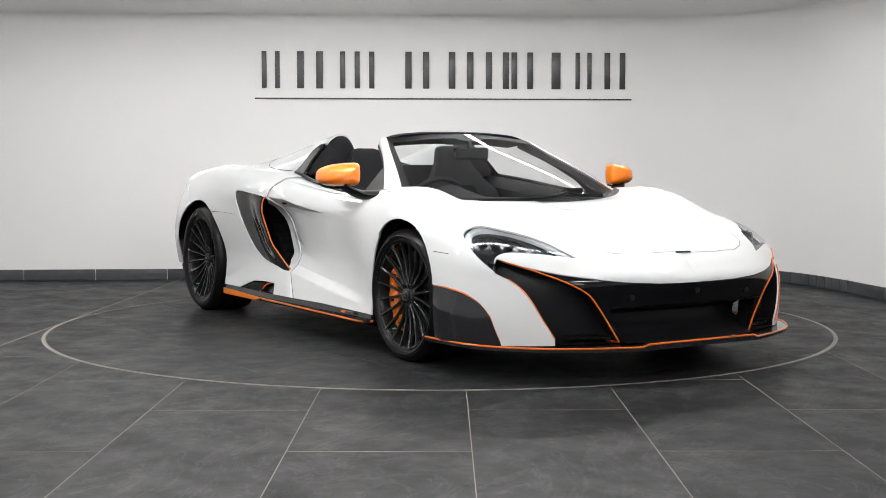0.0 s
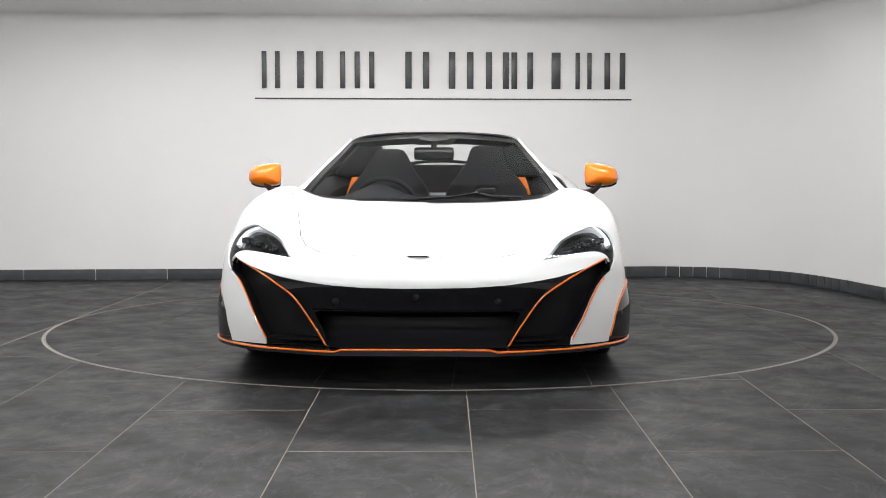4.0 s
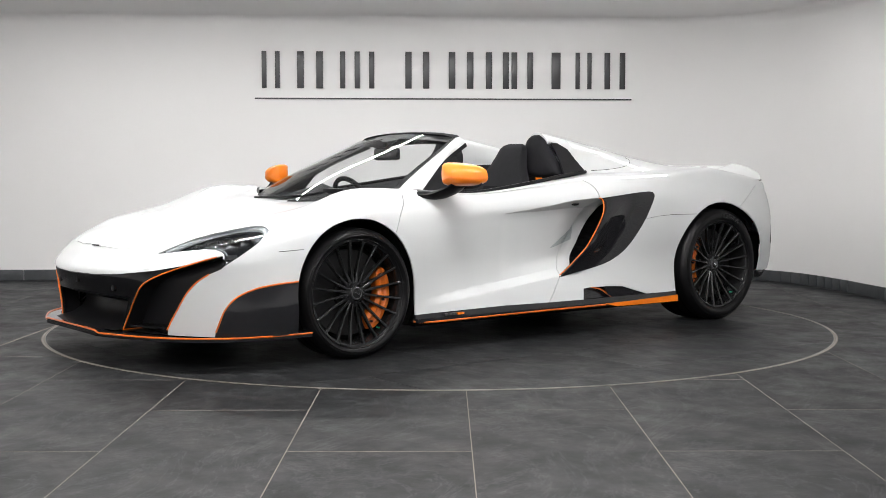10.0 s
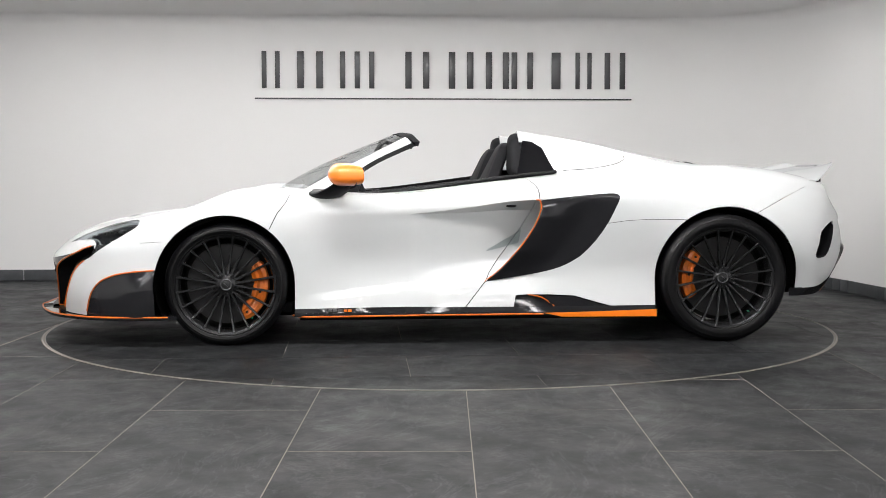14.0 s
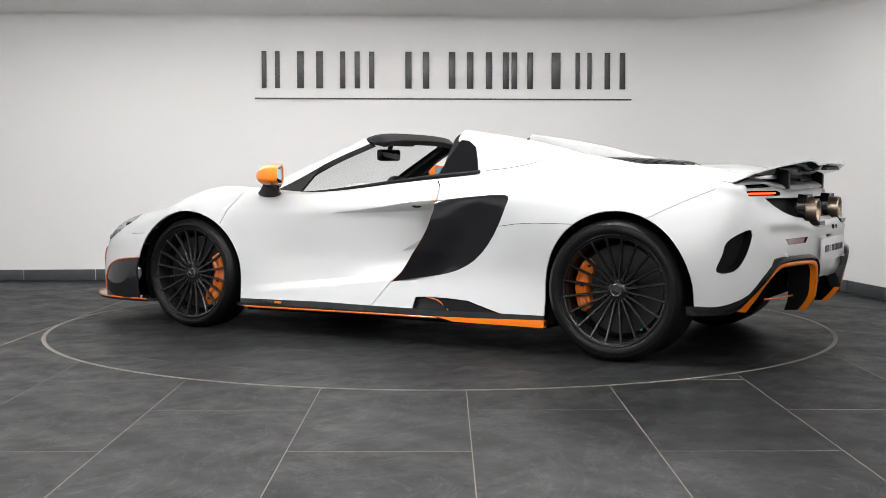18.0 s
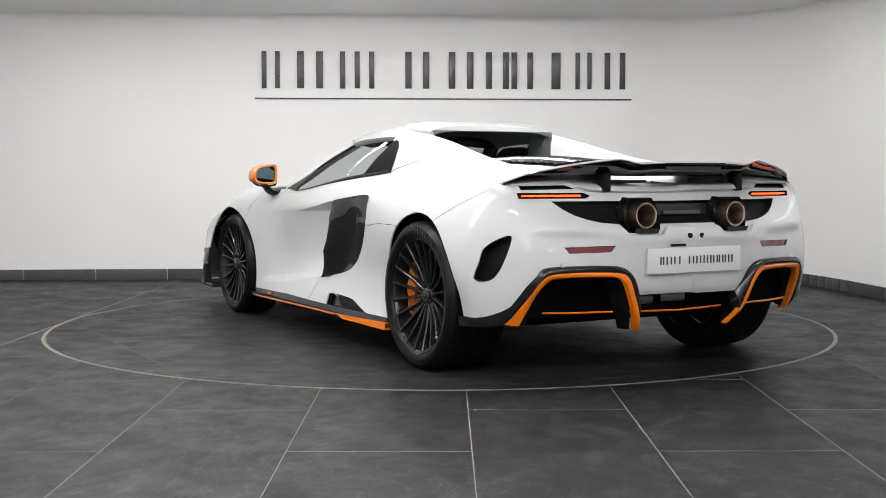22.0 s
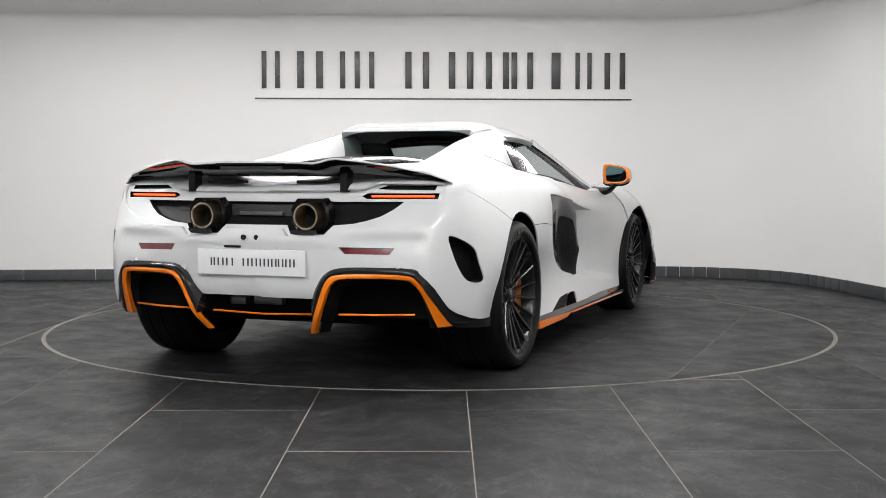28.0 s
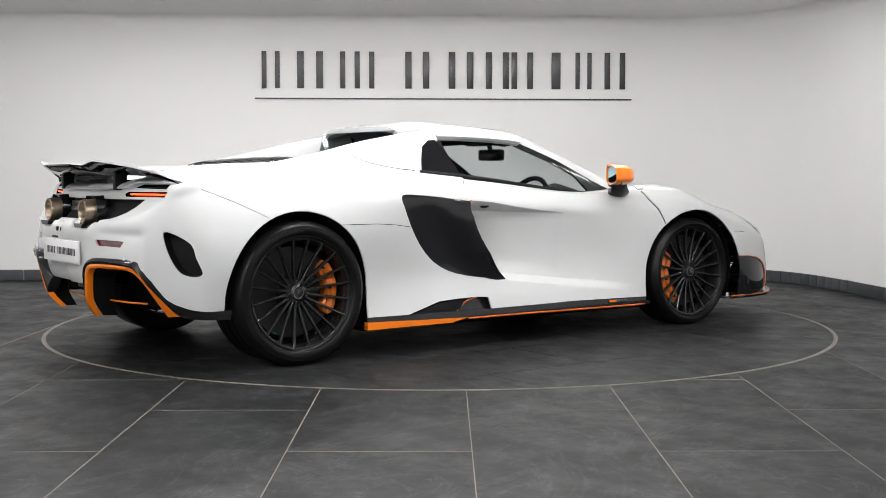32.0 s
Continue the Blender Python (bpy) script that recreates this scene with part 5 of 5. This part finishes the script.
def seat(y0, hi):
    st = tagged(new("seat"), "black bucket seat with integral headrest")
    st.parent = car
    lean = lambda z: .08 - .28 * ((z - .40) / .65)
    bm = bmesh.new()
    rows = []
    for z, w, th in ((.38, .25, .10), (.50, .26, .12), (.64, .265, .13), (.75, .262, .125), (.81, .246, .11), (.86, .212, .10), (.91, .172, .095), (.96, .140, .09), (1.0, .121, .088), (hi - .03, .104, .075), (hi - .010, .086, .055), (hi, .05, .03)):
        x = lean(z)
        ring = []
        for k in range(20):
            a = 2 * math.pi * k / 20
            c, s = math.cos(a), math.sin(a)
            px = th * .5 * abs(s) ** .6 * (1 if s > 0 else -1)
            if s > 0:
                px += .055 * abs(c) ** 3 * (1 if z < .85 else .2)
            ring.append((x + px, y0 + w * abs(c) ** .7 * (1 if c > 0 else -1), z))
        rows.append(ring)
    vs = grid_mesh(bm, rows, close_v=True)
    bm.faces.new(vs[-1])
    part("backrest", bm, M_LEATHER, st)
    bm = bmesh.new()
    box(bm, .02, .52, y0 - .25, y0 + .25, .22, .40, .05)
    part("cushion", bm, M_LEATHER, st)
    bm = bmesh.new()
    prism(bm, [(y0 - .085, .70), (y0 + .085, .70), (y0 + .105, .77), (y0 + .062, .835), (y0 - .062, .835), (y0 - .105, .77)], lean(.78) + .052, lean(.78) + .068, "x")
    part("back_pad", bm, M_LEATHER, st, "raised six-sided back pad")


def build_mirrors():
    for s in (1, -1):
        mr = tagged(new("door_mirror"), "orange door mirror on a black arm")
        mr.parent = car
        # outline of the open end, as half-width, height round the middle
        end = smooth2([(.092, -.004), (.080, .026), (.04, .046), (-.03, .056), (-.082, .056), (-.094, .030), (-.094, -.02), (-.080, -.050), (-.02, -.056), (.05, -.052), (.088, -.034)], 3, True)
        rows = []
        for t in np.linspace(0, 1, 11):
            k = max(.03, math.sin(min(1, .02 + t * 2.1) * math.pi / 2) ** .42) * (1 - .10 * max(0, t - .8) / .2)
            rows.append([(.795 - .150 * t - .034 * a / .08 * t, s * (.930 + .014 * t + a * k), .903 + 1.08 * b * k) for a, b in end])
        bm = bmesh.new()
        vs = grid_mesh(bm, rows, close_v=True)
        bm.faces.new(vs[0])
        c = sum((Vector(p) for p in rows[-1]), Vector()) / len(rows[-1])
        inner = [c + (Vector(p) - c) * .86 + Vector((.004, 0, 0)) for p in rows[-1]]
        lip = [bm.verts.new(p) for p in inner]
        n = len(lip)
        for i in range(n):
            bm.faces.new((vs[-1][i], vs[-1][(i + 1) % n], lip[(i + 1) % n], lip[i]))
        part("housing", bm, M_ORANGE, mr, "glossy orange housing", smooth=50)
        bm = bmesh.new()
        bm.faces.new([bm.verts.new(p + Vector((.003, 0, 0))) for p in inner])
        part("mirror_pane", bm, M_MIRROR, mr, "blue-tinted mirror pane", smooth=0)
        bm = bmesh.new()
        grid_mesh(bm, [[(x, y, z - .002), (x, y, z - .014)] for x, y, z in [p for p in rows[8] if p[2] < .87]])
        part("lower_trim", bm, M_BLACK, mr)
        bm = bmesh.new()
        arm = smooth2([(.86, .755, .798), (.83, .80, .796), (.79, .86, .800), (.745, .905, .825), (.72, .935, .850)], 3)
        rows = []
        for i, (x, y, z) in enumerate(arm):
            t = i / (len(arm) - 1)
            L, h = .125 - .06 * t, .030 - .014 * t
            rows.append([(x + L * math.cos(a) * .8, s * y, z + h * math.sin(a)) for a in np.linspace(0, 2 * math.pi, 13)[:-1]])
        vs = grid_mesh(bm, rows, close_v=True)
        bm.faces.new(vs[0]), bm.faces.new(vs[-1])
        part("arm", bm, M_BLACK, mr, "black arm")


def build_tail():
    # diffuser
    bm = bmesh.new()
    prism(bm, [(-1.97, .375), (-1.98, .31), (-1.90, .275), (-1.70, .235), (-1.70, .375)], -.30, .30, "y")
    part("diffuser", bm, M_DARK, car, "black diffuser block", smooth=0)
    for s in (1, -1):
        bm = bmesh.new()
        prism(bm, [(-1.90, .50), (-1.90, .285), (-1.72, .25), (-1.72, .50)], min(s * .30, s * .80), max(s * .30, s * .80), "y")
        part("diffuser_chamber", bm, M_DARK, car, "black diffuser chamber", smooth=0)
    outer = [(-1.90, .822, .262), (-1.97, .787, .335), (-2.03, .754, .41), (-2.07, .722, .468), (-2.09, .68, .487), (-2.13, .55, .491), (-2.16, .41, .487), (-2.168, .365, .468), (-2.165, .335, .42), (-2.145, .285, .30), (-2.09, .245, .226)]
    inner = [(-1.94, .750, .254), (-1.99, .740, .335), (-2.03, .724, .405), (-2.06, .70, .445), (-2.085, .67, .463), (-2.125, .55, .468), (-2.155, .425, .464), (-2.163, .388, .448), (-2.16, .360, .41), (-2.14, .313, .30), (-2.085, .273, .226)]
    rim_a = [(-1.742, .93, .287), (-1.85, .892, .302), (-1.95, .825, .347), (-2.01, .785, .432), (-2.05, .737, .495), (-2.075, .69, .515), (-2.125, .55, .519), (-2.152, .41, .515), (-2.16, .345, .487), (-2.155, .305, .432), (-2.12, .268, .383)]
    rim_b = [(-1.745, .925, .245), (-1.83, .88, .247), (-1.90, .825, .262), (-1.97, .789, .335), (-2.03, .756, .41), (-2.075, .717, .478), (-2.13, .55, .493), (-2.16, .41, .489), (-2.17, .362, .47), (-2.167, .332, .42), (-2.147, .283, .30)]
    for s in (1, -1):
        def band(name, A, B, deep, material, label, swell=.003):
            bm = bmesh.new()
            rows = []
            for a, b in zip(smooth2(A, 4), smooth2(B, 4)):
                out = [(a[0] + (b[0] - a[0]) * t - swell * 4 * t * (1 - t), s * (a[1] + (b[1] - a[1]) * t), a[2] + (b[2] - a[2]) * t) for t in (0, .12, .3, .5, .7, .88, 1)]
                rows.append(out + [(b[0] + deep, s * b[1], b[2]), (a[0] + deep, s * a[1], a[2])])
            vs = grid_mesh(bm, rows, close_v=True)
            bm.faces.new(vs[0]), bm.faces.new(vs[-1])
            part(name, bm, material, car, label, smooth=30)
        thin = [tuple(o[i] + (q[i] - o[i]) * .78 for i in range(3)) for o, q in zip(outer, inner)]
        band("diffuser_frame", outer, thin, .03, M_ORANGE, "broad orange diffuser frame")
        band("diffuser_edge", rim_a, rim_b, .05, M_CARBON, "glossy carbon diffuser edge", .010)
        bm = bmesh.new()
        grid_mesh(bm, [[(x + .03, s * y, z), (x * .5 - .95, s * (y * .92 + .04), z * .95 + .01)] for x, y, z in smooth2(inner, 3)])
        part("diffuser_throat", bm, M_BLACK, car, "black diffuser throat")
        bm = bmesh.new()
        tube(bm, [(-2.0, s * .69, .315), (-2.04, s * .55, .312), (-2.05, s * .36, .308)], .0045, 6)
        part("diffuser_trim", bm, M_ORANGE, car, "thin orange pinstripe")
        bm = bmesh.new()
        lathe(bm, [(.046, .28), (.046, -.004), (.050, -.010), (.056, -.010), (.058, -.002), (.056, .28)], 36, "x")
        part("exhaust_pipe", bm, M_TITAN, car, "bronze titanium exhaust pipe", m=pose(-2.135, s * .252, .728))
        bm = bmesh.new()
        lathe(bm, [(.001, 0), (.047, 0)], 24, "x")
        part("exhaust_bore", bm, M_DARK, car, m=pose(-2.03, s * .252, .728))
        bm = bmesh.new()
        hexa = [(-.062, .075), (.062, .075), (.09, .03), (.085, -.03), (.055, -.068), (-.055, -.068), (-.085, -.03), (-.09, .03)]
        grid_mesh(bm, [[(x, s * .252 + a * ka, .728 + b * kb) for a, b in hexa]
                       for x, ka, kb in ((-2.06, 1.1, 1.05), (-2.10, 1, 1), (-2.09, .74, .80), (-2.02, .72, .78))], close_v=True)
        part("exhaust_shroud", bm, M_GLOSSBLACK, car, "black exhaust shroud")
        bm = bmesh.new()
        prism(bm, [(s * .252 - .06, .672), (s * .252 + .06, .672), (s * .252 + .045, .652), (s * .252 - .045, .652)], -2.165, -2.10, "x")
        part("shroud_lip", bm, M_GLOSSBLACK, car)
        bm = bmesh.new()
        lathe(bm, [(.001, -.004), (.011, -.004), (.012, .02)], 16, "x")
        part("tail_button", bm, M_BLACK, car, m=pose(-2.172, s * .032, .638))
        for y, z in ((.355, .50), (.645, .52)):
            bm = bmesh.new()
            lathe(bm, [(.001, -.003), (.011, -.003), (.012, .02)], 16, "x")
            x = -2.135 if y < .5 else -2.092
            part("parking_sensor", bm, M_PAINT, car, m=pose(x, s * y, z))
    bm = bmesh.new()
    tube(bm, [(-2.03, -.27, .302), (-2.06, 0, .298), (-2.03, .27, .302)], .0045, 6)
    part("diffuser_trim", bm, M_ORANGE, car, "thin orange pinstripe")
    bm = bmesh.new()
    box(bm, -2.02, -1.98, -.07, .07, .335, .37, .006)
    box(bm, -2.02, -1.98, .11, .19, .33, .365, .006)
    part("gearbox_casing", bm, M_STEEL, car)
    bm = bmesh.new()
    box(bm, -2.055, -2.045, -.155, .155, .70, .775, .004)
    part("tail_mesh", bm, M_MESH, car, "dark perforated mesh")
    bm = bmesh.new()
    box(bm, -2.075, -2.052, -.105, .105, .728, .745, .003)
    part("tail_badge", bm, M_STEEL, car, "plain bright badge bar")
    # number plate with plain bars
    pl = tagged(new("plate"), "silver show plate with plain dark bars")
    pl.parent = car
    pl.matrix_basis = pose(-2.163, 0, .53)
    bm = bmesh.new()
    box(bm, -.006, .004, -.262, .262, -.056, .056, .004)
    part("plate_board", bm, M_PLATE, pl)
    x = -.195
    for k, w in enumerate((.022, .030, .034, 0, .030, .028, .026, .024, .020, .022, .026)):
        if w:
            for o in (.0, w - .007):
                bm = bmesh.new()
                box(bm, -.0085, -.004, -(x + o + .006), -(x + o), -.016, .018)
                part("bar", bm, M_SIGN, pl, smooth=0)
        x += (w or .022) + .0125
    for s in (1, -1):
        bm = bmesh.new()
        box(bm, -2.168, -2.145, s * .09 - .04, s * .09 + .04, .592, .602, .003)
        part("plate_lamp", bm, M_BLACK, car)
    # raised wing
    wing = tagged(new("rear_wing"), "raised rear wing, white above and black beneath")
    wing.parent = car
    ys = [0, .12, .20, .29, .32, .35, .39, .487, .606, .741, .818]
    te = [(-2.165, .962), (-2.165, .962), (-2.163, .961), (-2.153, .956), (-2.15, .961), (-2.145, .970), (-2.135, .976), (-2.09, .964), (-2.03, .945), (-1.955, .914), (-1.885, .876)]
    le = [(-1.80, .905), (-1.80, .905), (-1.80, .905), (-1.80, .904), (-1.80, .904), (-1.80, .904), (-1.80, .903), (-1.80, .90), (-1.80, .895), (-1.805, .885), (-1.82, .872)]
    rt, rb = [], []
    for y, (xt, zt), (xl, zl) in zip(ys, te, le):
        m = ((xt + xl) / 2, (zt + zl) / 2 - .004)
        rt.append([(xl, y, zl), (m[0] * .5 + xl * .5, y, (zl + m[1]) / 2 + .002), (m[0], y, m[1]), (m[0] * .4 + xt * .6, y, m[1] * .4 + zt * .6 - .004), (xt, y, zt)])
        th = .046 * (1 - (y / .84) ** 2) + .008
        rb.append([(xt + .001, y, zt - .010), (xt + .03, y, zt - .016 - th * .35), (m[0] - .05, y, m[1] - th * .62), (m[0] + .08, y, m[1] - th * .5), (xl, y, zl - .006)])
    dbl = lambda rows: [[(a, -b, c) for a, b, c in r] for r in rows[:0:-1]] + rows
    bm = bmesh.new()
    grid_mesh(bm, dbl(rt))
    part("wing_top", shell_out(bm, .008), M_PAINT, wing, "white upper skin")
    bm = bmesh.new()
    grid_mesh(bm, dbl(rb))
    part("wing_underside", bm, M_GLOSSBLACK, wing, "glossy carbon underside")
    bm = bmesh.new()
    box(bm, -2.160, -2.12, -.15, .15, .925, .940, .003)
    part("brake_light", bm, M_MESH, wing, "unlit high brake light")
    bm = bmesh.new()
    box(bm, -2.172, -2.12, -.165, .165, .947, .955, .003)
    part("wing_gurney", bm, M_GLOSSBLACK, wing)
    for s in (1, -1):
        bm = bmesh.new()
        box(bm, -2.03, -1.97, s * .375 - .018, s * .375 + .018, .83, .925, .006)
        part("pylon", bm, M_BLACK, wing, "black wing pylon")
        bm = bmesh.new()
        prism(bm, [(-1.86, s * .22), (-1.86, s * .33), (-1.97, s * .33), (-1.97, s * .12)], .866, .8795)
        part("deck_slot", bm, M_BLACK, car)
    # badges and handles
    bm = bmesh.new()
    box(bm, -.004, .004, -.05, .05, -.006, .006, .002)
    part("nose_badge", bm, M_CHROME, car, "small plain dark badge", m=pose(2.291, 0, .551, 0, -35, 0))
    bm = bmesh.new()
    box(bm, -.0045, .0045, -.042, .042, -.0035, .0035, .001)
    part("nose_badge", bm, M_BLACK, car, m=pose(2.2925, 0, .5525, 0, -35, 0))
    for s in (1, -1):
        bm = bmesh.new()
        hy = skin_at(bv_skin, SIDE, -.185, .735, Vector((0, 1, 0))).y - scoop(Vector((-.185, .87, .735)))
        lathe(bm, [(.001, .004), (.026, .004), (.030, -.004)], 24)
        for v in bm.verts:
            v.co.z *= .32
        part("door_handle", bm, M_BLACK, car, "small black door release", m=pose(-.185, s * (hy + .001), .735, 0, 0, 0 if s > 0 else 180))
        for k, (x, w, c) in enumerate(((.80, .022, M_STEEL), (.772, .02, M_STEEL), (.746, .022, M_STEEL), (.716, .018, M_ORANGE), (.694, .02, M_ORANGE))):
            bm = bmesh.new()
            box(bm, x - w, x, min(s * .905, s * .9195), max(s * .905, s * .9195), .176, .187)
            part("sill_bar", bm, c, car, smooth=0)


bv_skin = build_body()
build_under()
build_wheels()
roof, door_glass, rear_glass = build_glass()
build_cabin()
build_mirrors()
build_tail()


build_floor()
turntable = build_turntable()


def motions():
    walk(turntable, [(t, pose(0, 0, 0, 0, 0, a)) for t, a in TURN])
    walk(car, [(t, pose(0, 0, 0, 0, 0, a) @ Matrix.Translation(CAR_AT)) for t, a in TURN])
    # the roof unfolds from under the deck, and the panes rise
    stowed = pose(-.74, 0, -.37)
    walk(roof, [(0, stowed), (19.3, stowed), (19.45, pose(-.42, 0, -.10, 0, 3, 0)), (19.6, pose(-.12, 0, .015, 0, 1, 0)), (19.75, pose(0, 0, 0)), (32, pose(0, 0, 0))])
    for ob, s in door_glass:
        down = Matrix.Translation((0, s * .775, .43)) @ pose(0, 0, 0, -s * 33) @ Matrix.Translation((0, -s * .765, -.82))
        walk(ob, [(0, down), (19.3, down), (19.8, pose(0, 0, 0)), (32, pose(0, 0, 0))])
    walk(rear_glass, [(0, pose(0, 0, -.26)), (19.3, pose(0, 0, -.26)), (19.8, pose(0, 0, 0)), (32, pose(0, 0, 0))])


motions()
